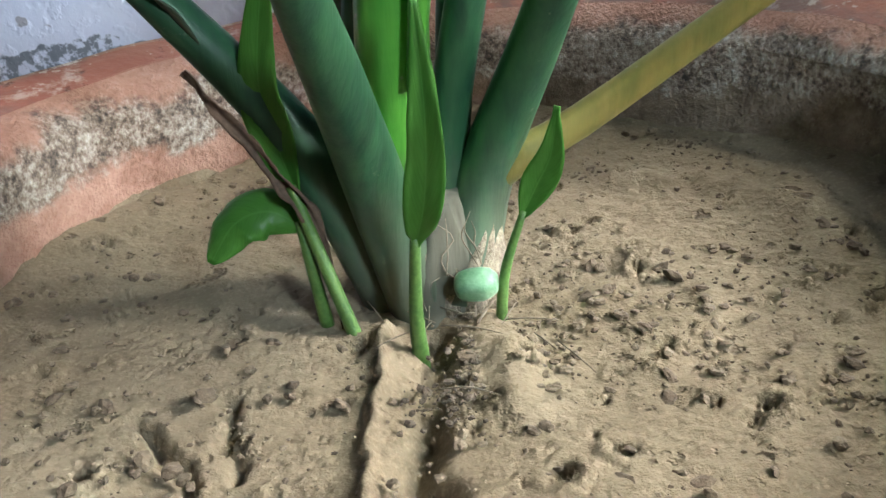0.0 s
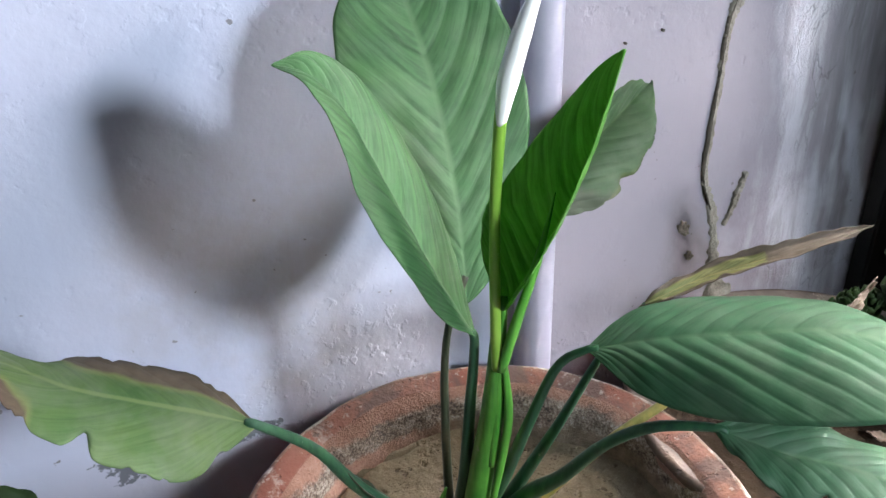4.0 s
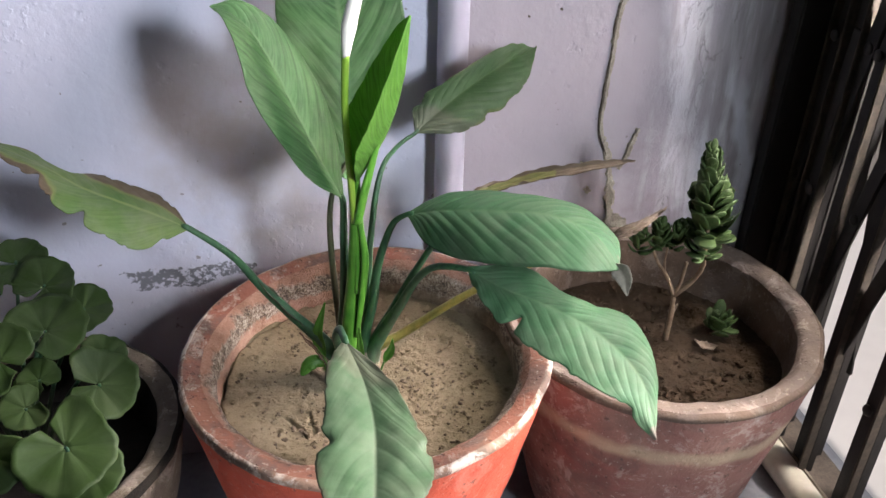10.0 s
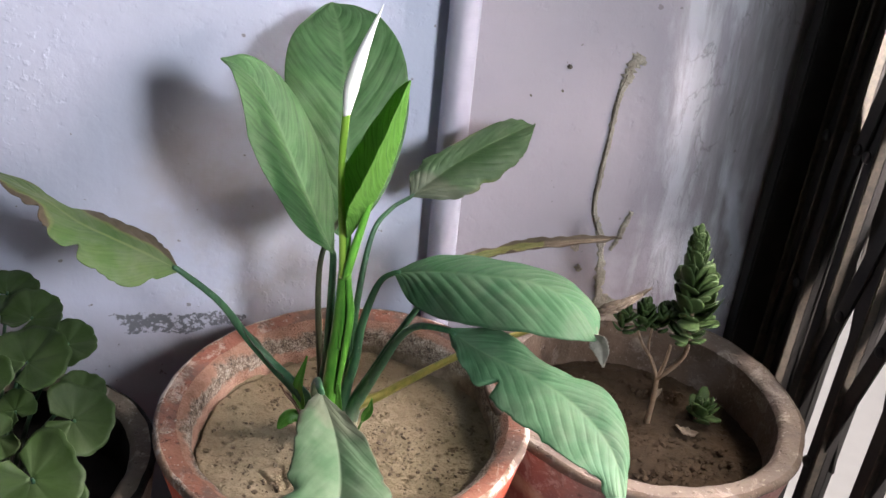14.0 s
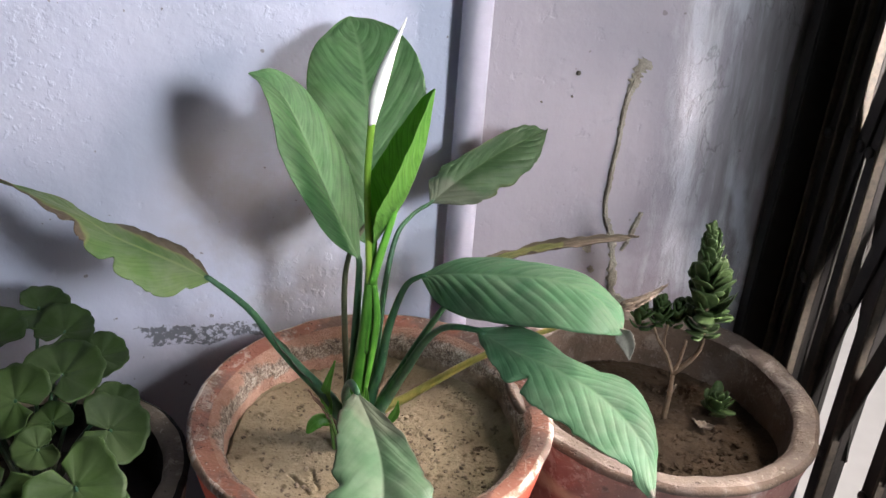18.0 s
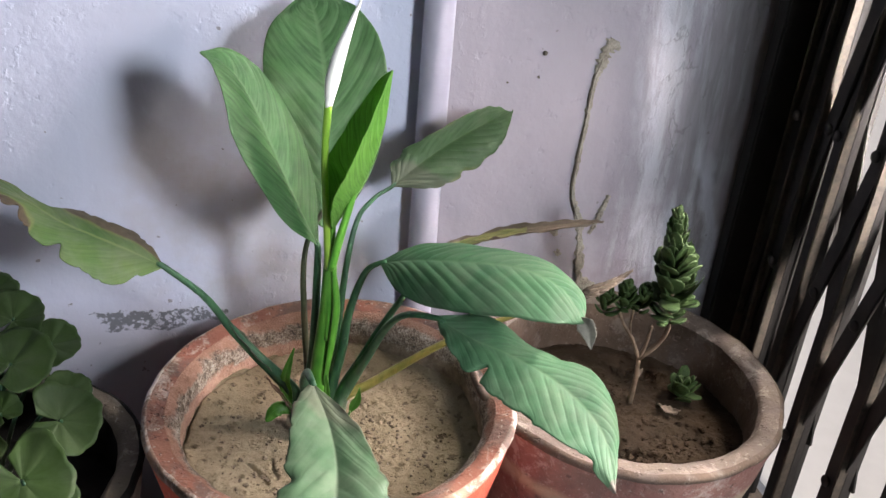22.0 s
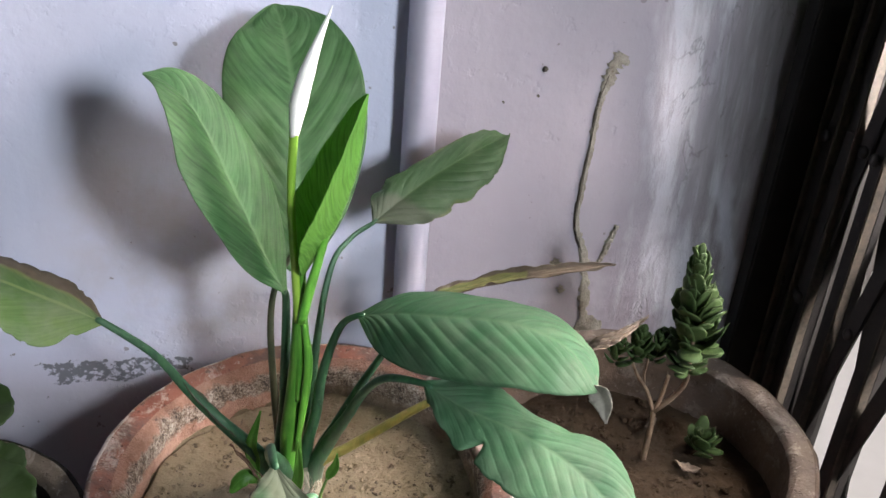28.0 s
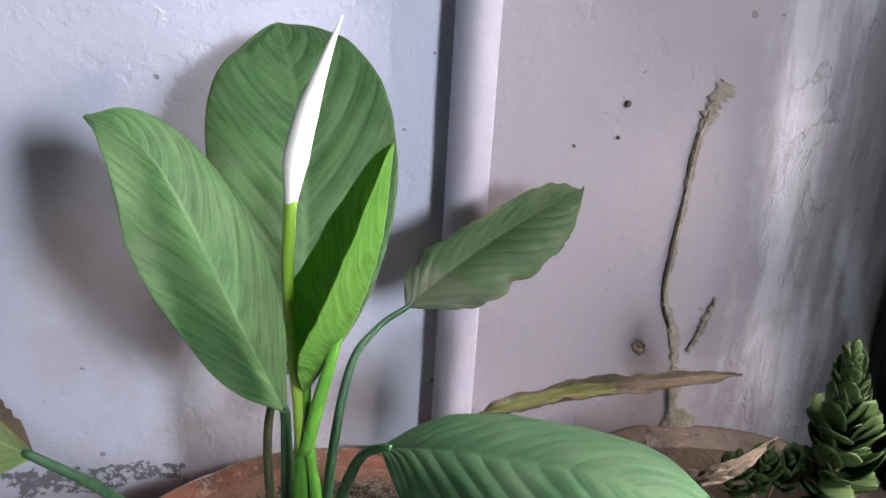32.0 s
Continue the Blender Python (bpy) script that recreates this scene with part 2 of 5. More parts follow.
def leaf_material(name, c1, c2, vein, veins=11, brown=None, tip=2.0, edge=2.0, dust=0.0, rough=0.56, trans=0.22, grooves=0.34, one_side=0.0, sweep=0.29, streaks=0.35, relief=0.35, pale=0.0, halo=0.35):
    """A leaf by its own lengthwise (u) and crosswise (v) run; brown tells the dried colour, past tip and edge."""
    m = Mat(name, rough, spec=0.28)
    u, v, _ = m.xyz(m.uvo)
    av = m.math("ABSOLUTE", v)
    n1, n2 = m.noise(18, 4), m.noise(120, 3)
    c = m.mix(m.ramp(n1, (0.3, 0.0), (0.7, 1.0)), c1, c2)
    ph = m.math("FRACT", m.math("MULTIPLY", m.math("SUBTRACT", u, m.math("MULTIPLY", m.math("POWER", av, 1.25), sweep)), float(veins)))
    line = m.ramp(m.math("ABSOLUTE", m.math("SUBTRACT", ph, 0.5)), (0.0, 1.0), (0.16, 0.0))
    groove = m.ramp(m.math("ABSOLUTE", m.math("SUBTRACT", ph, 0.5)), (0.0, 1.0), (0.17, 0.0))
    patch = m.ramp(m.noise(21, 4, 0.6), (0.36, 0.0), (0.66, 1.0))
    c = m.mix(m.math("MULTIPLY", m.math("MULTIPLY", groove, patch), grooves), c, tuple(k * 0.42 for k in c1))
    run = m.math("SUBTRACT", u, m.math("MULTIPLY", m.math("POWER", av, 1.25), sweep))
    lay = m.node("ShaderNodeCombineXYZ", (0, m.math("MULTIPLY", run, 46.0)), (1, m.math("MULTIPLY", v, 2.2)), (2, 0.0)).outputs[0]
    streak = m.noise(1.0, 5, 0.65, co=lay)
    c = m.mix(m.math("MULTIPLY", m.ramp(streak, (0.42, 0.0), (0.66, 1.0)), streaks), c, tuple(min(1.0, k * 1.55 + 0.02) for k in c2))
    c = m.mix(m.math("MULTIPLY", m.ramp(streak, (0.34, 1.0), (0.50, 0.0)), streaks), c, tuple(k * 0.5 for k in c1))
    c = m.mix(m.math("MULTIPLY", m.ramp(av, (0.02, 1.0), (0.06, 0.0)), 0.75), c, vein)
    if dust:
        c = m.mix(m.math("MULTIPLY", m.ramp(m.noise(35, 5, 0.6), (0.4, 0.0), (0.7, 1.0)), dust), c, (0.27, 0.28, 0.22))
    if pale:
        fade = m.math("ADD", u, m.math("MULTIPLY", m.math("SUBTRACT", m.noise(26, 4, 0.6), 0.5), 0.28))
        fade = m.math("ADD", fade, m.math("MULTIPLY", v, -0.10))
        c = m.mix(m.ramp(fade, (pale - 0.04, 0.75), (pale + 0.03, 0.0)), c, (0.115, 0.125, 0.088))
    if brown:
        wob = m.math("MULTIPLY", m.math("SUBTRACT", m.noise(22, 5, 0.6), 0.5), 0.55)
        bt = m.node("ShaderNodeMapRange", (0, m.math("ADD", u, wob)), (1, tip - 0.01), (2, tip + 0.02)).outputs[0]
        lopside = m.math("ADD", av, m.math("MULTIPLY", m.math("MULTIPLY", v, m.band(u, 0.12, 0.50, 0.15)), one_side))
        lopside = m.math("SUBTRACT", lopside, m.math("MULTIPLY", m.math("MULTIPLY", v, m.band(u, 0.56, 0.72, 0.08)), one_side * 0.6))
        be = m.node("ShaderNodeMapRange", (0, m.math("ADD", lopside, wob)), (1, edge - 0.05), (2, edge + 0.10)).outputs[0]
        mask = m.math("MAXIMUM", bt, be)
        ye = m.node("ShaderNodeMapRange", (0, m.math("ADD", lopside, wob)), (1, edge - 0.22), (2, edge)).outputs[0]
        c = m.mix(m.math("MULTIPLY", ye, halo), c, (0.36, 0.32, 0.10))
        c = m.mix(mask, c, m.mix(n2, brown, tuple(k * 0.5 for k in brown)))
    m.done(c, m.math("ADD", m.math("MULTIPLY", line, -0.6), m.math("MULTIPLY", n2, 0.3)), relief, 0.0012)
    tr = m.node("ShaderNodeBsdfTranslucent", ("Color", c))
    mixs = m.node("ShaderNodeMixShader", (0, trans), (1, m.b.outputs[0]), (2, tr.outputs[0]))
    m.t.links.new(mixs.outputs[0], m.t.nodes["Material Output"].inputs[0])
    return m.m


def stem_material(name, c1, c2, rough=0.5):
    """Stem skin with fine streaks that run along it, and a few scuffs."""
    m = Mat(name, rough, spec=0.4)
    st, sc = m.noise(150, 4, 0.6, stretch=(1.0, 1.0, 0.07)), m.noise(40, 4, 0.6)
    c = m.ramp(m.math("ADD", m.math("MULTIPLY", st, 0.6), m.math("MULTIPLY", sc, 0.4)), (0.36, c1), (0.64, c2))
    c = m.mix(m.ramp(m.noise(90, 5, 0.7), (0.66, 0.0), (0.72, 0.5)), c, (0.30, 0.30, 0.22))
    # soil dust on the skin close to the ground
    low = m.math("ADD", m.xyz()[2], m.math("MULTIPLY", m.math("SUBTRACT", m.noise(70, 5, 0.65), 0.5), 0.05))
    c = m.mix(m.node("ShaderNodeMapRange", (0, low), (1, 0.318), (2, 0.276), (3, 0.0), (4, 0.6)).outputs[0], c, (0.135, 0.13, 0.098))
    return m.done(c, st, 0.35, 0.0012)


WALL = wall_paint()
PLASTER = plain("bare_cement_plaster", (0.19, 0.165, 0.125), (0.44, 0.40, 0.33), 55, 0.95, bump=0.9, dist=0.003)
CRACK = plain("dark_crack_filling", (0.05, 0.042, 0.032), (0.17, 0.145, 0.11), 60, 0.95)
# for the added walls out of view; dark to keep bounced light low
BARE = plain("unseen_dark_plaster", (0.10, 0.095, 0.09), (0.18, 0.17, 0.16), 4, 0.9)
PVC = plain("painted_pipe", (0.40, 0.38, 0.46), (0.47, 0.45, 0.53), 9, 0.36, bump=0.25)
RIM1 = terracotta("weathered_terracotta", (0.26, 0.095, 0.062), (0.36, 0.175, 0.122), 0.45, 0.75)
RIM1_IN = terracotta("salt_crusted_terracotta", (0.24, 0.125, 0.085), (0.44, 0.30, 0.22), 0.95, 0.85, 0.05)
BODY1 = terracotta("red_painted_clay", (0.60, 0.095, 0.052), (0.68, 0.135, 0.08), 0.14, 0.12)
def crust_material():
    """Grainy salt and moss at the lip, patchy pink clay lower down, shade painted in brown on the side turned from the
    wall's light.
    """
    m = Mat("salt_and_moss_crust", 0.95, spec=0.2)
    x, y, z = m.xyz()
    g, b, d = m.noise(420, 3, 0.65), m.noise(95, 5, 0.7), m.noise(13, 5, 0.6)
    grit = m.ramp(m.math("ADD", m.math("MULTIPLY", g, 0.5), m.math("MULTIPLY", b, 0.5)), (0.38, (0.075, 0.064, 0.055)), (0.46, (0.19, 0.145, 0.115)), (0.53, (0.33, 0.27, 0.22)), (0.66, (0.56, 0.52, 0.46)))
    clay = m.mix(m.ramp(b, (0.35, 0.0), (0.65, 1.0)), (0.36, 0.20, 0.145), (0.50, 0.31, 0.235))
    # darker brown clay that carries the shade of the +x side
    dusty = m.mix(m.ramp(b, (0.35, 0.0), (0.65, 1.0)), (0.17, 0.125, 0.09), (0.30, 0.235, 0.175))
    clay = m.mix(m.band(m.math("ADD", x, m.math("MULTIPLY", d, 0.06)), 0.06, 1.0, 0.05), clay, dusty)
    up = m.math("ADD", m.math("SUBTRACT", z, m.math("MULTIPLY", x, 0.05)), m.math("MULTIPLY", m.math("SUBTRACT", d, 0.5), 0.05))
    up = m.math("ADD", up, m.math("MULTIPLY", m.math("SUBTRACT", b, 0.5), 0.015))
    c = m.mix(m.node("ShaderNodeMapRange", (0, up), (1, 0.286), (2, 0.291), (3, 0.0), (4, 1.0)).outputs[0], clay, grit)
    c = m.mix(m.node("ShaderNodeMapRange", (0, up), (1, 0.309), (2, 0.315), (3, 0.0), (4, 0.85)).outputs[0], c, m.mix(b, (0.31, 0.15, 0.105), (0.42, 0.23, 0.165)))
    return m.done(c, m.math("ADD", g, m.math("MULTIPLY", b, 1.5)), 0.7, 0.003)


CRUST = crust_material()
RIM2 = terracotta("grey_weathered_clay", (0.145, 0.108, 0.085), (0.25, 0.195, 0.16), 0.3, 0.7)
# inside of the clay pot: the hollow's shade is put into a darker clay
INNER2 = terracotta("shaded_inner_clay", (0.075, 0.05, 0.035), (0.14, 0.095, 0.068), 0.12, 0.6)
BODY2 = terracotta("faded_maroon_clay", (0.25, 0.105, 0.09), (0.36, 0.21, 0.17), 0.4, 0.5, 0.0, 0.235)
CLAY3 = terracotta("pale_clay", (0.10, 0.076, 0.055), (0.175, 0.137, 0.10), 0.25, 0.55)
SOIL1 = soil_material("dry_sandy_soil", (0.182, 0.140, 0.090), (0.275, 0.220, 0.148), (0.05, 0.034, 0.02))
SOIL2 = soil_material("damp_brown_soil", (0.028, 0.019, 0.012), (0.064, 0.041, 0.025), (0.014, 0.010, 0.008))
SOIL3 = soil_material("black_soil", (0.012, 0.010, 0.009), (0.03, 0.025, 0.02), (0.006, 0.005, 0.005))
CLOD = plain("soil_crumbs", (0.10, 0.072, 0.045), (0.23, 0.178, 0.12), 200, 0.95)
BROWNCLOD = plain("brown_soil_clods", (0.065, 0.046, 0.029), (0.19, 0.142, 0.094), 200, 0.95)
DARKCLOD = plain("dark_root_crumbs", (0.04, 0.03, 0.021), (0.15, 0.115, 0.08), 260, 0.95)
FLOOR = plain("grey_cement_floor", (0.20, 0.205, 0.22), (0.34, 0.35, 0.375), 12, 0.75, bump=0.4)
IRON = plain("dark_painted_iron", (0.008, 0.0075, 0.007), (0.024, 0.021, 0.019), 25, 0.55, 0.1)
# flange iron, lightened to paint in lit streaks besides its dust
IRON_DUST_LIT = plain("dusty_lit_iron", (0.028, 0.024, 0.020), (0.10, 0.08, 0.06), 30, 0.7, 0.05)
RUST = plain("rusty_dusty_iron", (0.06, 0.048, 0.038), (0.16, 0.125, 0.095), 40, 0.8, 0.1)
# tan of dusty edges that catch the light, painted brighter than the bars
TAN_LIT = plain("dusty_tan_lit_iron", (0.15, 0.13, 0.10), (0.33, 0.29, 0.225), 50, 0.85, 0.0)
CREAM = plain("cream_painted_bar", (0.62, 0.57, 0.45), (0.78, 0.73, 0.60), 14, 0.5)
# for the added ceiling out of view; dark to keep bounced light low
CEIL = plain("unseen_dark_ceiling", (0.11, 0.105, 0.10), (0.17, 0.165, 0.16), 3, 0.8)
LEAF = leaf_material("peace_lily_leaf", (0.042, 0.122, 0.040), (0.074, 0.178, 0.062), (0.105, 0.215, 0.088), dust=0.12, brown=(0.05, 0.04, 0.028), tip=1.03, edge=1.6)
LEAF_YOUNG = leaf_material("young_leaf", (0.105, 0.30, 0.05), (0.165, 0.39, 0.075), (0.21, 0.43, 0.12), rough=0.40, trans=0.5)
LEAF_SPROUT = leaf_material("sprout_leaf", (0.05, 0.165, 0.022), (0.085, 0.23, 0.036), (0.10, 0.26, 0.05), veins=7, rough=0.4, trans=0.3, grooves=0.04, streaks=0.12, relief=0.06)
LEAF_DUSTY = leaf_material("dusty_leaf", (0.030, 0.074, 0.034), (0.047, 0.100, 0.048), (0.085, 0.13, 0.08), dust=0.18, brown=(0.07, 0.05, 0.038), tip=1.04, edge=0.97, streaks=0.10, grooves=0.2, relief=0.22, pale=0.22, halo=0.0)
LEAF_S = leaf_material("dull_leaf", (0.030, 0.072, 0.025), (0.045, 0.098, 0.035), (0.068, 0.122, 0.048), brown=(0.10, 0.07, 0.05), tip=1.04, edge=1.14, dust=0.15, grooves=0.06, streaks=0.15, pale=0.26)
LEAF_L = leaf_material("yellowing_leaf", (0.078, 0.160, 0.048), (0.140, 0.212, 0.070), (0.23, 0.30, 0.11), dust=0.35, brown=(0.19, 0.14, 0.095), tip=1.0, edge=0.80, grooves=0.10, one_side=0.75, streaks=0.15)
LEAF_TIP = leaf_material("leaf_with_dry_tip", veins=15, c1=(0.044, 0.132, 0.062), c2=(0.068, 0.168, 0.080), vein=(0.09, 0.195, 0.095), dust=0.20, relief=0.22, grooves=0.16, streaks=0.25, brown=(0.28, 0.24, 0.20), tip=0.985, edge=1.3)
LEAF_B = leaf_material("drying_leaf", (0.12, 0.17, 0.06), (0.24, 0.22, 0.09), (0.36, 0.30, 0.12), brown=(0.20, 0.15, 0.11), tip=0.55, edge=0.55)
DRY = plain("dead_dry_leaf", (0.11, 0.078, 0.056), (0.26, 0.195, 0.145), 30, 0.85)
DRY_PALE = plain("withered_leaf_tip", (0.17, 0.155, 0.125), (0.29, 0.27, 0.22), 60, 0.85)
STEM = stem_material("green_stem", (0.014, 0.055, 0.030), (0.036, 0.115, 0.048))
STEM_DARK = stem_material("dark_stem", (0.018, 0.040, 0.020), (0.07, 0.065, 0.035))
STEM_NEW = stem_material("bright_sheath", (0.045, 0.20, 0.022), (0.13, 0.38, 0.05), 0.36)
STEM_YEL = stem_material("yellowing_stem", (0.15, 0.16, 0.04), (0.29, 0.235, 0.065))
STALK = plain("flower_stalk_green", (0.20, 0.42, 0.04), (0.32, 0.52, 0.07), 16, 0.4)
SPATHE = plain("white_spathe", (0.80, 0.82, 0.74), (0.88, 0.88, 0.84), 20, 0.45)
ROUND_LEAF = leaf_material("round_leaf", (0.022, 0.050, 0.010), (0.038, 0.074, 0.017), (0.06, 0.105, 0.033), veins=7, dust=0.08, grooves=0.25, streaks=0.1, sweep=0.0)
SUCC = plain("succulent_green", (0.016, 0.036, 0.009), (0.065, 0.105, 0.034), 60, 0.6, spec=0.2)
TWIG = plain("woody_twig", (0.15, 0.095, 0.06), (0.33, 0.23, 0.15), 90, 0.85)
CROWN_SKIN = stem_material("fibrous_crown_skin", (0.022, 0.030, 0.019), (0.15, 0.14, 0.10), 0.85)
CREAM_ROOT = plain("cream_root_skin", (0.11, 0.085, 0.058), (0.44, 0.37, 0.27), 120, 0.8, bump=0.6, dist=0.002)
FIBRE = plain("dry_root_fibre", (0.12, 0.095, 0.065), (0.28, 0.23, 0.17), 60, 0.9)


# ---- mesh helpers ----
def mesh_of(name, bm, material, smooth=True):
    me = bpy.data.meshes.new(name)
    bm.normal_update()
    bm.to_mesh(me)
    bm.free()
    for mt in (material if isinstance(material, (list, tuple)) else [material]):
        me.materials.append(mt)
    if smooth:
        me.polygons.foreach_set("use_smooth", [True] * len(me.polygons))
    return me


def part(name, bm, material, parent=None, label="", smooth=True):
    ob = new(name, mesh_of(name, bm, material, smooth))
    if parent:
        ob.parent = parent
        ob.matrix_parent_inverse = parent.matrix_world.inverted()
    return tagged(ob, label)


def thing(name, at, label, category, group="", kind=""):
    ob = new(name)
    ob.empty_display_size = 0.05
    ob.location = at
    bpy.context.view_layer.update()
    return tagged(ob, label, category, group, kind)


def spline(points, n):
    """n + 1 points on a smooth line through the given ones."""
    p = [Vector(q) for q in points]
    p = [p[0] * 2 - p[1]] + p + [p[-1] * 2 - p[-2]]
    out, segs = [], len(p) - 3
    for k in range(n + 1):
        s = min(k / n * segs, segs - 1e-6)
        i, f = int(s), s - int(s)
        a, b, c, d = p[i:i + 4]
        out.append(0.5 * ((2 * b) + (c - a) * f + (2 * a - 5 * b + 4 * c - d) * f * f + (3 * b - a - 3 * c + d) * f ** 3))
    return out


def tube(bm, points, radii, n=16, sides=10, flat=1.0, wob=0.0):
    """A capped tapering tube along points; flat squeezes its section."""
    line = spline(points, n)
    rad = [np.interp(k / n, np.linspace(0, 1, len(radii)), radii) for k in range(n + 1)]
    side, rings = None, []
    for k, q in enumerate(line):
        t = (line[min(k + 1, n)] - line[max(k - 1, 0)]).normalized()
        side = (side - t * side.dot(t)).normalized() if side else t.orthogonal().normalized()
        up = t.cross(side)
        ring = []
        for a in range(sides):
            w = 2 * math.pi * a / sides
            r = rad[k] * (1 + wob * noise.noise(q * 60 + Vector((a, 0, 0))))
            ring.append(bm.verts.new(q + side * math.cos(w) * r + up * math.sin(w) * r * flat))
        rings.append(ring)
    for r0, r1 in zip(rings, rings[1:]):
        for a in range(sides):
            bm.faces.new((r0[a], r0[(a + 1) % sides], r1[(a + 1) % sides], r1[a]))
    bm.faces.new(rings[0][::-1])
    bm.faces.new(rings[-1])
    return bm


def lathe(bm, profile, at, seg=96, rough=0.0, scale=9.0, slope=(0.0, 0.0)):
    """A turned body; rough moves its surface in and out, slope leans its rim back."""
    rings = []
    for r, z, *more in profile:
        ring = []
        rough_here = more[0] if more else rough
        for a in range(seg):
            w = 2 * math.pi * a / seg
            d = Vector((math.cos(w), math.sin(w), 0))
            k = noise.noise(Vector((d.x * r, d.y * r, z)) * scale) + 0.5 * noise.noise(Vector((d.x * r, d.y * r, z)) * scale * 4)
            rr = r + rough_here * k
            zz = z + rough_here * 0.6 * noise.noise(Vector((d.x * r + 3, d.y * r, z)) * scale * 2) * min(1, z * 8)
            ring.append(bm.verts.new((at[0] + d.x * rr, at[1] + d.y * rr, at[2] + zz + (slope[0] * d.x + slope[1] * d.y) * rr * min(1, z / 0.3))))
        rings.append(ring)
    for r0, r1 in zip(rings, rings[1:]):
        for a in range(seg):
            bm.faces.new((r0[a], r0[(a + 1) % seg], r1[(a + 1) % seg], r1[a]))
    return rings


def box(bm, m, sx, sy, sz, bevel=0.0):
    r = bmesh.ops.create_cube(bm, size=1.0, matrix=m @ Matrix.Diagonal((sx, sy, sz, 1)))
    if bevel:
        es = list({e for v in r["verts"] for e in v.link_edges})
        bmesh.ops.bevel(bm, geom=es, offset=bevel, segments=2, affect="EDGES")
    return bm


def blade(mid, width, face, n=130, cross=48, fold=0.25, curl=0.0, ripple=0.0006, veins=11, wave=0.004, shape=(0.55, 0.9), lop=0.0, ragged=0.0, seed=0, twist=0.0, cup=0.0):
    """A leaf blade along a midrib. face: the way its upper side looks (one vector, or one at each end). shape: where it is widest,
    and how blunt. fold: how far both halves rise (V); curl: how far the edges bend back; wave: the margin's waviness."""
    bm = bmesh.new()
    uv = bm.loops.layers.uv.new("UVMap")
    line = spline(mid, n)
    f0, f1 = (Vector(face[0]), Vector(face[1])) if isinstance(face[0], (tuple, list)) else (Vector(face), Vector(face))
    peak, blunt = shape
    rows, uvs = [], {}
    for k, q in enumerate(line):
        u = k / n
        t = (line[min(k + 1, n)] - line[max(k - 1, 0)]).normalized()
        up = f0.lerp(f1, u)
        up = (up - t * up.dot(t)).normalized()
        side = t.cross(up).normalized()
        if twist:
            rot = Matrix.Rotation(twist * u, 3, t)
            up, side = rot @ up, rot @ side
        x = u / peak if u < peak else (1 - u) / (1 - peak)
        half = 0.5 * width * max(0.0, math.sin(math.pi / 2 * min(1, x))) ** blunt
        half = max(half, 0.0009)
        row = []
        for c in range(cross + 1):
            v = 2 * c / cross - 1
            a = abs(v)
            hw = half * (1 + lop * (1 if v > 0 else -1))
            rag = 0.0
            if ragged and a > 0.8:
                rag = ragged * max(0, noise.noise(Vector((u * 14, v * 2, seed)))) * (a - 0.8) * 5
            off = hw * v * (1 - rag)
            ht = fold * hw * a - curl * hw * a * a + cup * hw * (a * a)
            ht += 1.5 * ripple * (abs(math.sin(math.pi * (veins * (u - 0.29 * a ** 1.25) + 0.5))) ** 0.7 - 0.6) * math.sin(math.pi * min(1, 0.12 + a * 0.95)) * min(1, 6 * u) * min(1, 5 * (1 - u))
            ht += wave * a * a * noise.noise(Vector((u * 5.5 + seed, v * 1.3, seed * 1.7)))
            ht += wave * 0.4 * a * noise.noise(Vector((u * 16 + seed, v * 2.1, 4.2)))
            vert = bm.verts.new(q + side * off + up * ht)
            uvs[vert] = (u, v)
            row.append(vert)
        rows.append(row)
    for r0, r1 in zip(rows, rows[1:]):
        for c in range(cross):
            f = bm.faces.new((r0[c], r0[c + 1], r1[c + 1], r1[c]))
            for lp in f.loops:
                lp[uv].uv = uvs[lp.vert]
    return bm


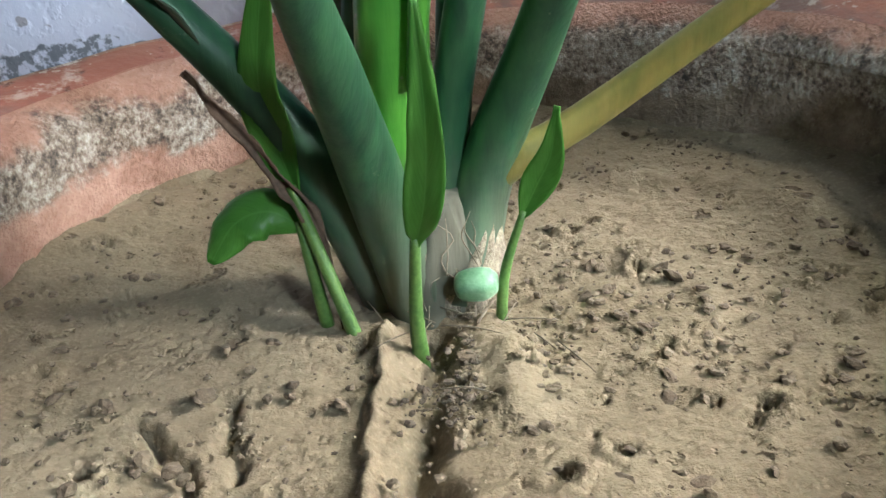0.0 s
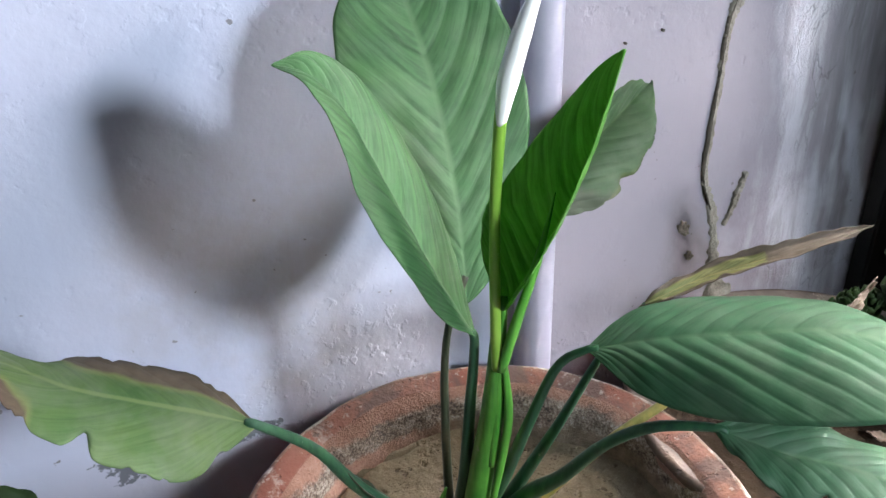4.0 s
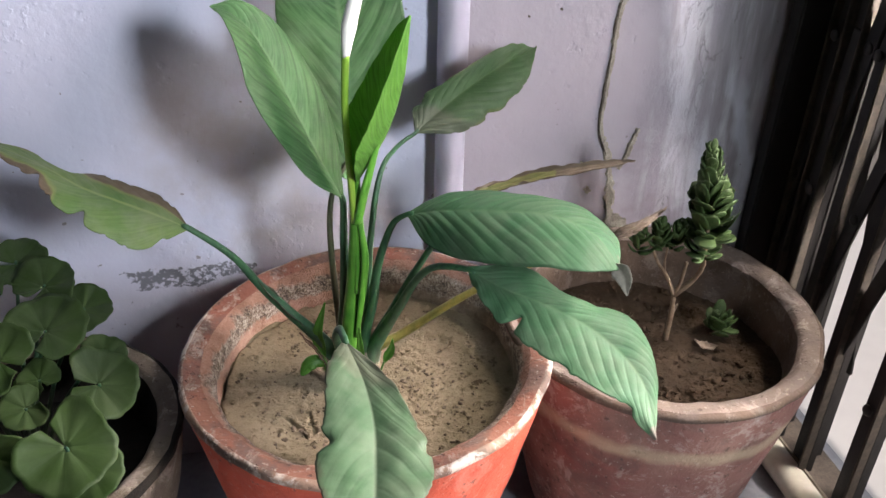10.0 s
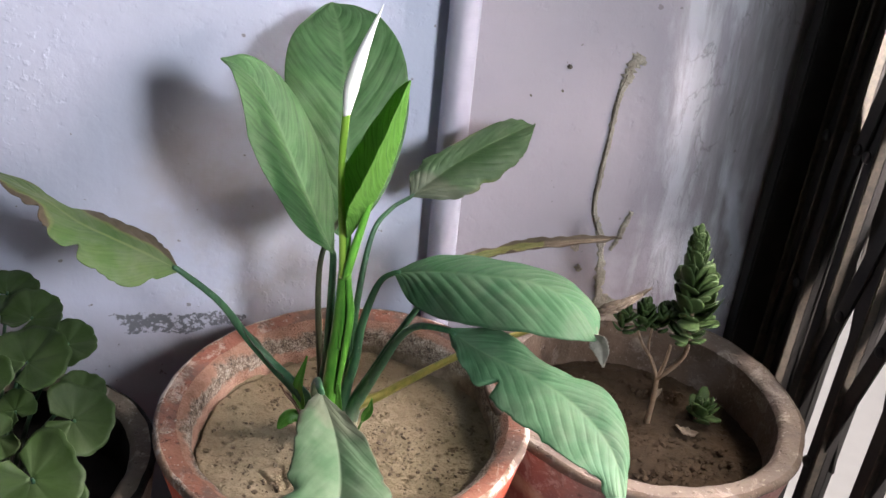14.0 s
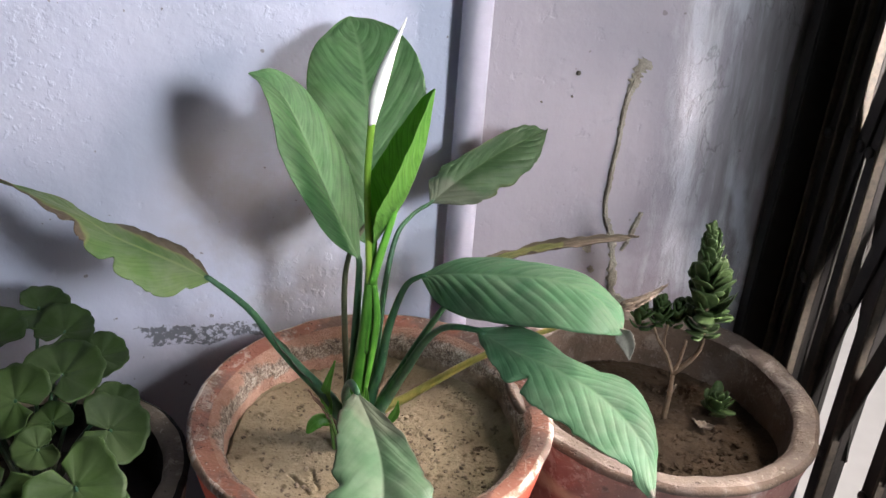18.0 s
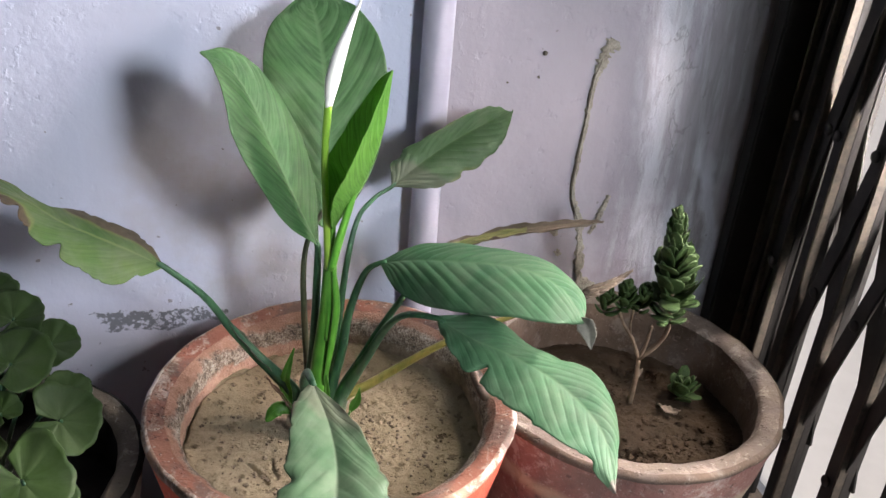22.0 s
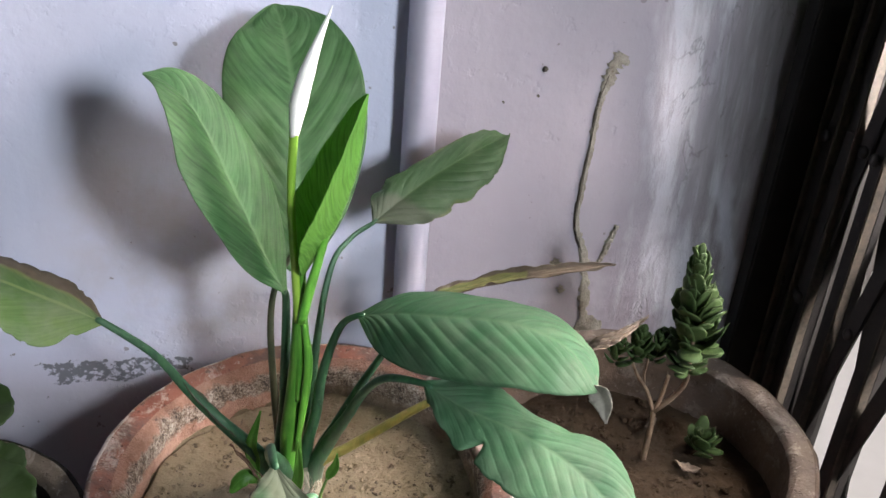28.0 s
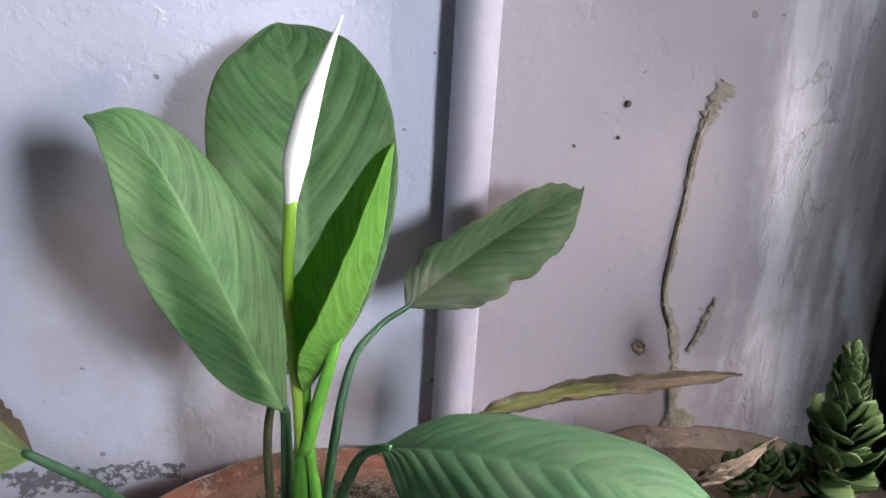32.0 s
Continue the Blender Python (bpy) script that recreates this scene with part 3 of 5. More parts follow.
def loft(mid, left, right, up, n=130, cross=48, bulge=0.12, ripple=0.0012, veins=11, wave=0.003, ragged=0.0, tears=(), seed=0, sweep=0.29):
    """A leaf blade spanned between its midrib and its two margins. up: the way its upper side looks. bulge: how far each half arches up
    between midrib and margin; tears: (side, place, width, depth) of rents in a margin."""
    bm = bmesh.new()
    uv = bm.loops.layers.uv.new("UVMap")
    lines = [spline(c, n) for c in (mid, left, right)]
    rows, uvs = [], {}
    for k in range(n + 1):
        u = k / n
        q, l, r = (c[k] for c in lines)
        t = (lines[0][min(k + 1, n)] - lines[0][max(k - 1, 0)]).normalized()
        across = r - l if (r - l).length > 1e-5 else t.cross(Vector(up))
        face = t.cross(across).normalized()
        if face.dot(Vector(up)) < 0:
            face = -face
        row = []
        for c in range(cross + 1):
            v = 2 * c / cross - 1
            a = abs(v)
            reach = (r if v > 0 else l) - q
            half = reach.length
            cut = 0.0
            if ragged:
                cut = ragged * max(0.0, noise.noise(Vector((u * 17, v * 0.4, seed))) + 0.5 * noise.noise(Vector((u * 55, v * 0.4, seed)))) * max(0.0, a - 0.7) * 3
            for side, at, wide, deep in tears:
                if v * side > 0:
                    cut += deep * math.exp(-((u - at) / wide) ** 2) * max(0.0, a - 0.55) * 2.2
            ht = bulge * half * 4 * a * (1 - a)
            ht += ripple * (abs(math.sin(math.pi * (veins * (u - sweep * a ** 1.25) + 0.5))) ** 0.7 - 0.6) * math.sin(math.pi * min(1, 0.12 + a * 0.95)) * min(1, 6 * u) * min(1, 5 * (1 - u)) * 1.5
            ht += wave * a * a * noise.noise(Vector((u * 5.5 + seed, v * 1.3, seed * 1.7))) + wave * 0.4 * a * noise.noise(Vector((u * 16 + seed, v * 2.1, 4.2)))
            vert = bm.verts.new(q + reach * a * (1 - min(0.9, cut)) + face * ht)
            uvs[vert] = (u, v)
            row.append(vert)
        rows.append(row)
    for r0, r1 in zip(rows, rows[1:]):
        for c in range(cross):
            f = bm.faces.new((r0[c], r0[c + 1], r1[c + 1], r1[c]))
            for lp in f.loops:
                lp[uv].uv = uvs[lp.vert]
    return bm


def thicken(ob, t=0.0006):
    md = ob.modifiers.new("thickness", "SOLIDIFY")
    md.thickness, md.offset = t, 0
    return ob


def ico(level):
    bm = bmesh.new()
    bmesh.ops.create_icosphere(bm, subdivisions=level, radius=1.0)
    verts, faces = [v.co.copy() for v in bm.verts], [[v.index for v in f.verts] for f in bm.faces]
    bm.free()
    return verts, faces


ICO = {1: ico(1), 2: ico(2)}


def from_lists(name, verts, faces, material, smooth=True):
    me = bpy.data.meshes.new(name)
    me.from_pydata(verts, [], faces)
    me.materials.append(material)
    me.polygons.foreach_set("use_smooth", [smooth] * len(me.polygons))
    return tagged(new(name, me))


# ---- the place ----
LEAN = 0.04  # the old wall leans back a little


def wall_y(z):
    return 0.49 + LEAN * (z - 0.51)


def slab(name, lo, hi, material, label, category):
    bm = bmesh.new()
    c = [(a + b) / 2 for a, b in zip(lo, hi)]
    box(bm, Matrix.Translation(c), *[b - a for a, b in zip(lo, hi)])
    return tagged(part(name, bm, material, None, label, smooth=False), label, category, "", "structure")


def back_wall():
    bm = bmesh.new()
    nx, nz = 150, 110
    grid = []
    for i in range(nx + 1):
        x = np.interp(i / nx, (0, 0.12, 1), (-2.2, -0.55, 0.70))
        col = []
        for k in range(nz + 1):
            z = np.interp(k / nz, (0, 0.85, 1), (-0.02, 1.0, 2.6))
            p = Vector((x, 0, z))
            d = 0.0022 * noise.noise(p * 9) + 0.0012 * noise.noise(p * 30)
            if x > 0.38:
                d += 0.004 * noise.noise(p * 14) * min(1, (x - 0.38) * 8)
            col.append(bm.verts.new((x, wall_y(z) + d, z)))
        grid.append(col)
    for i in range(nx):
        for k in range(nz):
            bm.faces.new((grid[i][k], grid[i + 1][k], grid[i + 1][k + 1], grid[i][k + 1]))
    r = bmesh.ops.extrude_face_region(bm, geom=[grid_f for grid_f in bm.faces])
    bmesh.ops.translate(bm, vec=(0, 0.2, 0), verts=[v for v in r["geom"] if isinstance(v, bmesh.types.BMVert)])
    bmesh.ops.recalc_face_normals(bm, faces=bm.faces)
    return tagged(part("wall_back", bm, WALL, None, "", True), "lavender painted plaster wall with damp stains and painted-in shade", "wall", "", "structure")


back_wall()
slab("floor", (-2.2, -3.2, -0.1), (0.72, 0.72, 0.0), FLOOR, "grey cement floor, dusty", "floor")
# ceiling, side, rear and gateway walls: unseen, added to block and shape the light
slab("ceiling", (-2.2, -3.2, 2.6), (0.78, 0.72, 2.7), CEIL, "plain dark cement ceiling, unseen, added to cut stray light", "ceiling")
slab("wall_left", (-2.4, -3.2, 0), (-2.2, 0.72, 2.6), BARE, "plain dark side wall, unseen, added to close the room", "wall")
slab("wall_lintel", (0.58, -3.2, 2.15), (0.78, 0.44, 2.6), BARE, "plain dark wall over the gateway, unseen, added to limit the light", "wall")
slab("wall_right", (0.58, -3.2, 0), (0.78, -1.60, 2.15), BARE, "plain dark wall beside the gateway, unseen, added to shape the daylight", "wall")
slab("wall_rear", (-2.2, -3.4, 0), (0.78, -3.2, 2.6), BARE, "plain dark wall behind, unseen, added to shut out sky light", "wall")
slab("ground", (0.72, -60, -0.3), (60, 60, -0.06), plain("pale_concrete_ground", (0.70, 0.69, 0.67), (0.78, 0.77, 0.75), 3, 0.9), "pale sunlit concrete ground outside the gate", "ground")


def pipe():
    t = thing("drain_pipe", (0.125, 0.46, 0), "lavender painted plastic drain pipe running up the wall", "pipe")
    bm = bmesh.new()
    tube(bm, [(0.1275, wall_y(z) - 0.0235, z) for z in (0.0, 0.6, 1.4, 2.6)], [0.0188], 30, 32)
    part("pipe_run", bm, PVC, t)
    return t


pipe()


# ---- pots ----
POT1, POT2, POT3 = (-0.002, 0.268, 0), (0.362, 0.292, 0), (-0.375, 0.235, 0)


def pot(name, at, r, h, rim, body_mat, rim_mat, in_mat, label, slope, foot, soil_z, lip=0.0, dip=0.004, crust=0.002, crust_mat=None, edge_mat=None):
    t = thing(name, at, label, "flower pot", "flower pots by the wall")
    bm = bmesh.new()
    prof = [(0.02, 0.004), (foot * r * 0.9, 0.004), (foot * r, 0.012)]
    for k in range(1, 13):
        f = k / 12
        prof.append((r * (foot + (1 - foot) * f ** 0.85) - lip * (1 if f < 0.86 else 0), 0.012 + (h - 0.022) * f))
    lathe(bm, prof, at, 160, 0.003, 12, slope)
    part("body", bm, body_mat, t)
    bm = bmesh.new()
    lathe(bm, [(r - 0.0005, h - 0.0112), (r + 0.0016, h - 0.008), (r + 0.0012, h - 0.003), (r - 0.003, h + 0.0006), (r - 0.0055, h - 0.0006)], at, 160, 0.003, 12, slope)
    part("rim_edge", bm, edge_mat or in_mat, t, "pale crusted outer edge of the rim")
    bm = bmesh.new()
    top = [(r - 0.004, h), (r - rim * 0.35, h - dip * 0.1), (r - rim * 0.62, h - dip * 0.35)]
    lathe(bm, top, at, 160, 0.003, 12, slope)
    part("rim", bm, rim_mat, t, "chipped rim with pale salt crust")
    bm = bmesh.new()
    ring = [(r - rim * 0.60, h - dip * 0.33)]
    for k in range(1, 9):
        f = k / 8
        ring.append((r - rim * (0.60 + 0.36 * f), h - dip * (0.33 + 0.57 * f) - 0.006 * f ** 3, 0.003 + crust * 0.5 * math.sin(math.pi * f)))
    lathe(bm, ring, at, 220, 0.003, 12, slope)
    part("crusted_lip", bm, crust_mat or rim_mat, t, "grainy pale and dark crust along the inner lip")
    bm = bmesh.new()
    inner = [(r - rim * 0.955, h - dip * 0.89 - 0.0055)]
    for k in range(1, 14):
        f = k / 13
        inner.append((r - rim * (0.95 + 0.16 * f), h - dip * 0.9 - 0.006 - (h - dip * 0.9 - 0.006 - soil_z + 0.03) * f, 0.003 + crust * 0.5))
    lathe(bm, inner, at, 160, 0.003, 12, slope)
    part("inner_wall", bm, in_mat, t, "crusted inner wall")
    return t


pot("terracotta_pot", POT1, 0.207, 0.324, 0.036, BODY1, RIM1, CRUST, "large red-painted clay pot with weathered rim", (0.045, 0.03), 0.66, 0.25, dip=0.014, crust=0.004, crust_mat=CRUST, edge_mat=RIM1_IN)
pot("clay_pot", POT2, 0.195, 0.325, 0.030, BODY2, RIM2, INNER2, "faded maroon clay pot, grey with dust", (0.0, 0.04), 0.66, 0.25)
# inner wall takes the soil's black, so the hollow's shade is in its colour
pot("pale_pot", POT3, 0.166, 0.275, 0.028, CLAY3, CLAY3, SOIL3, "pale dusty clay pot with a round-leaved plant", (0.0, 0.02), 0.7, 0.2)


def soil(name, at, r, z, material, label, bumps, slope, seed, fine=110, dish=0.0, lines=(), holes=230, gap=0.0, gap_r=0.1675):
    """A round bed of soil: lumps, small burrows with raised lips, and cracks along the given lines (depth below 0, ridges above)."""
    rng = random.Random(seed)
    n = fine
    ax = np.linspace(-r, r, n + 1)
    gx, gy = np.meshgrid(ax, ax, indexing="ij")
    d = np.hypot(gx, gy)
    h = np.zeros_like(gx)
    for i in range(n + 1):
        for k in range(n + 1):
            if d[i, k] <= r * 1.02:
                p = Vector((gx[i, k] + seed, gy[i, k], 0))
                h[i, k] = 0.8 * noise.noise(p * 12) + 0.24 * noise.noise(p * 40) + 0.12 * noise.noise(p * 110) + 0.09 * noise.noise(p * 260)
    h *= bumps
    warp_x = 0.0011 * np.sin(gx * 1900 + 2.2 * np.sin(gy * 1370)) + 0.0008 * np.sin(gy * 3100 + gx * 900)
    warp_y = 0.0011 * np.sin(gy * 1700 + 2.4 * np.sin(gx * 1510)) + 0.0008 * np.sin(gx * 2900 - gy * 700)
    for _ in range(holes):
        hx, hy, hr, hd = rng.uniform(-r, r), rng.uniform(-r, r), 0.0010 * 2.9 ** (rng.random() ** 1.8), rng.uniform(0.5, 1.6)
        q = ((gx + warp_x - hx) ** 2 * rng.uniform(0.6, 1.6) + (gy + warp_y - hy) ** 2) / (hr * hr)
        lip = 0.3 + 0.3 * np.sin(np.arctan2(gy - hy, gx - hx) + rng.uniform(0, 6.3))
        h += hr * hd * (-1.7 * np.exp(-q * 1.6) + lip * 1.1 * np.exp(-(np.sqrt(q) - 1.75) ** 2 * 2.2))
    for pts, wide, deep in lines:
        line = spline([(x, y, 0) for x, y in pts], 160)
        best = np.full_like(gx, 9.0)
        for m, q in enumerate(line):
            j = 0.004 * noise.noise(Vector((m * 0.06, wide * 900, seed)))
            best = np.minimum(best, np.hypot(gx + at[0] - q.x - j, gy + at[1] - q.y - j))
        h += deep * np.exp(-(best / wide) ** 2)
    h += z + slope[0] * gx + slope[1] * gy + dish * (d / r) ** 2
    if gap:
        side = 0.5 + 0.5 * np.tanh((-gx - 0.02) * 40)
        wav = 0.0015 * np.sin(np.arctan2(gy, gx) * 9) + 0.001 * np.sin(np.arctan2(gy, gx) * 23)
        h -= gap * side * np.exp(-((d - gap_r + wav) / 0.0020) ** 2)
    inside = d <= r * 1.02
    index = np.full(d.shape, -1)
    index[inside] = np.arange(inside.sum())
    verts = np.stack([at[0] + gx[inside], at[1] + gy[inside], h[inside]], 1).tolist()
    quads = np.stack([index[:-1, :-1], index[1:, :-1], index[1:, 1:], index[:-1, 1:]], -1).reshape(-1, 4)
    faces = quads[(quads >= 0).all(1)].tolist()
    return tagged(from_lists(name, verts, faces, material), label, "soil")


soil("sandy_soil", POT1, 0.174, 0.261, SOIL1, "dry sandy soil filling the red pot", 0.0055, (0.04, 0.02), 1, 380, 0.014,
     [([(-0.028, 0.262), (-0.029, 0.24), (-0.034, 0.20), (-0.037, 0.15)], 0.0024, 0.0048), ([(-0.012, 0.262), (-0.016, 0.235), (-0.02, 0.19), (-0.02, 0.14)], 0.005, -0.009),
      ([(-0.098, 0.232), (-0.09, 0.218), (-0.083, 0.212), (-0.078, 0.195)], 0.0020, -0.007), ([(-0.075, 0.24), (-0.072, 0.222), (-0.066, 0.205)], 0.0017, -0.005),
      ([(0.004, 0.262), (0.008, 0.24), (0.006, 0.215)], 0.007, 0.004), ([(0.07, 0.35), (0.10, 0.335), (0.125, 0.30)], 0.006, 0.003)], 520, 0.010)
soil("brown_soil", POT2, 0.166, 0.250, SOIL2, "dark brown crumbly soil in the clay pot", 0.010, (0.0, 0.03), 2, 200)
soil("black_soil", POT3, 0.142, 0.20, SOIL3, "black soil in the pale pot", 0.005, (0.0, 0.0), 3, 60)


# ---- peace lily ----
CROWN = (-0.012, 0.288, 0.262)
lily = thing("peace_lily", CROWN, "peace lily with one white flower, growing in sandy soil", "plant")


def leaf(petiole, radii, mid, width, face, stem_mat, leaf_mat, label="", flat=0.8, **kw):
    bm = bmesh.new()
    tube(bm, petiole, radii, 26, 14, flat)
    p = part("petiole", bm, stem_mat, lily)
    b = part("leaf_blade", blade(mid, width, face, **kw), leaf_mat, p, label)
    thicken(b)
    return p


def spanned_leaf(petiole, radii, mid, left, right, up, stem_mat, leaf_mat, label="", flat=0.8, **kw):
    bm = bmesh.new()
    tube(bm, petiole, radii, 26, 14, flat)
    p = part("petiole", bm, stem_mat, lily)
    thicken(part("leaf_blade", loft(mid, left, right, up, **kw), leaf_mat, p, label))
    return p


# tall leaf beside the flower
spanned_leaf([(-0.02, 0.285, 0.262), (-0.0282, 0.2875, 0.3191), (-0.0258, 0.2805, 0.3783), (-0.0247, 0.2759, 0.4437), (-0.0246, 0.2702, 0.5010), (-0.0262, 0.2708, 0.5130)], [0.012, 0.0078, 0.006, 0.005, 0.004, 0.0032],
             [(-0.0242, 0.2697, 0.5079), (-0.0470, 0.2807, 0.5532), (-0.0672, 0.2896, 0.5979), (-0.0848, 0.2960, 0.6393), (-0.1017, 0.2992, 0.6720), (-0.1202, 0.2985, 0.6916), (-0.1378, 0.2953, 0.7000)],
             [(-0.0242, 0.2697, 0.5079), (-0.0596, 0.2442, 0.5469), (-0.0871, 0.2365, 0.5935), (-0.1081, 0.2398, 0.6368), (-0.1153, 0.2506, 0.6724), (-0.1255, 0.2690, 0.6937), (-0.1378, 0.2953, 0.7000)],
             [(-0.0242, 0.2697, 0.5079), (-0.0254, 0.3031, 0.5586), (-0.0393, 0.3205, 0.6057), (-0.0605, 0.3230, 0.6490), (-0.0859, 0.3164, 0.6835), (-0.1117, 0.3064, 0.7032), (-0.1378, 0.2953, 0.7000)],
             (0.2, -0.9, 0.3), STEM, LEAF, "ribbed green leaf with a dark pointed tip", bulge=0.10, wave=0.002, ripple=0.0011, seed=1)
# broad leaf behind the flower
leaf([(-0.022, 0.295, 0.262), (-0.031, 0.298, 0.34), (-0.038, 0.291, 0.46), (-0.032, 0.295, 0.51), (-0.016, 0.305, 0.535)], [0.006, 0.0045, 0.0036, 0.0032, 0.003],
     [(-0.016, 0.302, 0.515), (-0.012, 0.33, 0.579), (-0.012, 0.37, 0.648), (-0.020, 0.405, 0.705), (-0.030, 0.43, 0.737)],
     0.132, (0.05, -0.85, 0.45), STEM_DARK, LEAF, fold=0.14, shape=(0.55, 0.66), wave=0.007, ripple=0.0009, seed=2)
# young leaf, still folded
leaf([(-0.012, 0.262, 0.40), (-0.012, 0.257, 0.47), (-0.011, 0.255, 0.545)], [0.005, 0.0045, 0.003],
     [(-0.011, 0.255, 0.535), (0.006, 0.250, 0.566), (0.019, 0.242, 0.597), (0.030, 0.228, 0.648), (0.033, 0.211, 0.711)],
     0.058, (-0.9, -0.2, 0.35), STEM_NEW, LEAF_YOUNG, fold=1.2, curl=0.0, shape=(0.45, 0.7), wave=0.003, ripple=0.001, seed=3)
# leaf reaching back over the pipe
spanned_leaf([(-0.004, 0.292, 0.262), (0.004, 0.296, 0.42), (0.019, 0.32, 0.507), (0.04, 0.343, 0.530), (0.0634, 0.3557, 0.541), (0.068, 0.3577, 0.544)], [0.007, 0.0045, 0.0035, 0.0028, 0.0024, 0.002],
             [(0.0634, 0.3557, 0.5410), (0.0894, 0.3673, 0.5586), (0.1194, 0.3822, 0.5758), (0.1532, 0.3995, 0.5904), (0.1878, 0.4192, 0.6010), (0.2211, 0.4413, 0.6074)],
             [(0.0634, 0.3557, 0.5410), (0.0649, 0.3756, 0.5702), (0.0989, 0.3863, 0.5872), (0.1423, 0.4002, 0.6082), (0.1844, 0.4192, 0.6198), (0.2211, 0.4413, 0.6074)],
             [(0.0634, 0.3557, 0.5410), (0.1138, 0.3521, 0.5415), (0.1497, 0.3612, 0.5532), (0.1806, 0.3775, 0.5697), (0.2064, 0.4024, 0.5875), (0.2211, 0.4413, 0.6074)],
             (-0.15, -0.6, 0.8), STEM, LEAF_S, "dull olive leaf with a pale folded base and a browned end", bulge=0.12, wave=0.006, ripple=0.0008, seed=4, ragged=0.1, tears=((1, 0.42, 0.04, 0.16), (-1, 0.22, 0.05, 0.25)))
# broad leaf held out beside the flower
spanned_leaf([(-0.004, 0.287, 0.262), (-0.0025, 0.2885, 0.3216), (0.0045, 0.2715, 0.3764), (0.0078, 0.2493, 0.4377), (0.0206, 0.2373, 0.4922), (0.0336, 0.2236, 0.5119), (0.040, 0.2187, 0.5148)], [0.009, 0.0075, 0.0065, 0.0052, 0.0042, 0.0032, 0.0026],
             [(0.0336, 0.2236, 0.5119), (0.0675, 0.1979, 0.5274), (0.1082, 0.1666, 0.5404), (0.1502, 0.1358, 0.5494), (0.1821, 0.1053, 0.5435), (0.1979, 0.0784, 0.5233)],
             [(0.0336, 0.2236, 0.5119), (0.0728, 0.2315, 0.5281), (0.1347, 0.2163, 0.5335), (0.1915, 0.1835, 0.5312), (0.2159, 0.1337, 0.5232), (0.1979, 0.0784, 0.5233)],
             [(0.0336, 0.2236, 0.5119), (0.0455, 0.1697, 0.5076), (0.0765, 0.1179, 0.5186), (0.1197, 0.0796, 0.5325), (0.1641, 0.0632, 0.5342), (0.1979, 0.0784, 0.5233)],
             (0.1, -0.5, 0.85), STEM, LEAF_TIP, "broad ribbed leaf with a dry tip", bulge=0.10, wave=0.003, ripple=0.0009, veins=15, seed=5)
dry_tip = part("dry_tip", blade([(0.1955, 0.083, 0.5268), (0.2005, 0.0735, 0.5185), (0.2012, 0.0629, 0.5061)], 0.017, (-0.3, -0.9, 0.1), n=24, cross=8, fold=0.5, shape=(0.3, 0.9), ripple=0.0, wave=0.002, seed=16, ragged=0.3), DRY_PALE, lily, "pale withered leaf tip")
thicken(dry_tip)
# drooping leaf over the neighbouring pot
spanned_leaf([(-0.001, 0.279, 0.262), (0.0080, 0.288, 0.302), (0.0210, 0.270, 0.348), (0.0289, 0.2333, 0.3965), (0.0403, 0.2019, 0.4478), (0.054, 0.1723, 0.4812), (0.0796, 0.1488, 0.4906), (0.086, 0.1428, 0.4890)], [0.0125, 0.0108, 0.0086, 0.0064, 0.005, 0.0042, 0.0032, 0.0026],
             [(0.0796, 0.1488, 0.4906), (0.1084, 0.1217, 0.4830), (0.1481, 0.0963, 0.4754), (0.1860, 0.0656, 0.4612), (0.2114, 0.0293, 0.4387), (0.2144, -0.0099, 0.4053)],
             [(0.0796, 0.1488, 0.4906), (0.1314, 0.1424, 0.4944), (0.1758, 0.1161, 0.4723), (0.2203, 0.0871, 0.4610), (0.2340, 0.0455, 0.4395), (0.2144, -0.0099, 0.4053)],
             [(0.0796, 0.1488, 0.4906), (0.0836, 0.1139, 0.4791), (0.1066, 0.0773, 0.4641), (0.1408, 0.0455, 0.4496), (0.1779, 0.0170, 0.4310), (0.2144, -0.0099, 0.4053)],
             (0.3, -0.5, 0.75), STEM, LEAF_TIP, "drooping ribbed leaf with a torn margin", bulge=0.10, wave=0.006, ripple=0.0005, veins=15, seed=6, ragged=0.10, tears=((1, 0.36, 0.016, 0.5), (1, 0.86, 0.03, 0.25)))
# leaf hanging to the front
spanned_leaf([(-0.014, 0.278, 0.262), (-0.0275, 0.2670, 0.3120), (-0.0345, 0.2353, 0.3502), (-0.0415, 0.1957, 0.3920), (-0.0413, 0.1522, 0.4325), (-0.0402, 0.1081, 0.454), (-0.0385, 0.1000, 0.4530)], [0.0125, 0.0102, 0.0080, 0.005, 0.004, 0.0034, 0.0028],
             [(-0.0402, 0.1081, 0.4540), (-0.0291, 0.0575, 0.4459), (-0.0257, 0.0090, 0.4394), (-0.0303, -0.0357, 0.4343), (-0.0351, -0.0750, 0.4311), (-0.0340, -0.1080, 0.4300)],
             [(-0.0402, 0.1081, 0.4540), (-0.0580, 0.0670, 0.4595), (-0.0655, 0.0150, 0.4530), (-0.0754, -0.0340, 0.4425), (-0.0647, -0.0770, 0.4330), (-0.0340, -0.1080, 0.4300)],
             [(-0.0402, 0.1081, 0.4540), (-0.0140, 0.0639, 0.4483), (0.0050, 0.0135, 0.4432), (0.0146, -0.0325, 0.4393), (0.0025, -0.0735, 0.4352), (-0.0340, -0.1080, 0.4300)],
             (0.0, -0.35, 0.95), STEM, LEAF_DUSTY, "dusty drooping leaf with browned curled margins", bulge=0.08, wave=0.006, ripple=0.0005, veins=9, seed=7, ragged=0.12, tears=((-1, 0.50, 0.03, 0.22), (1, 0.93, 0.02, 0.3)))
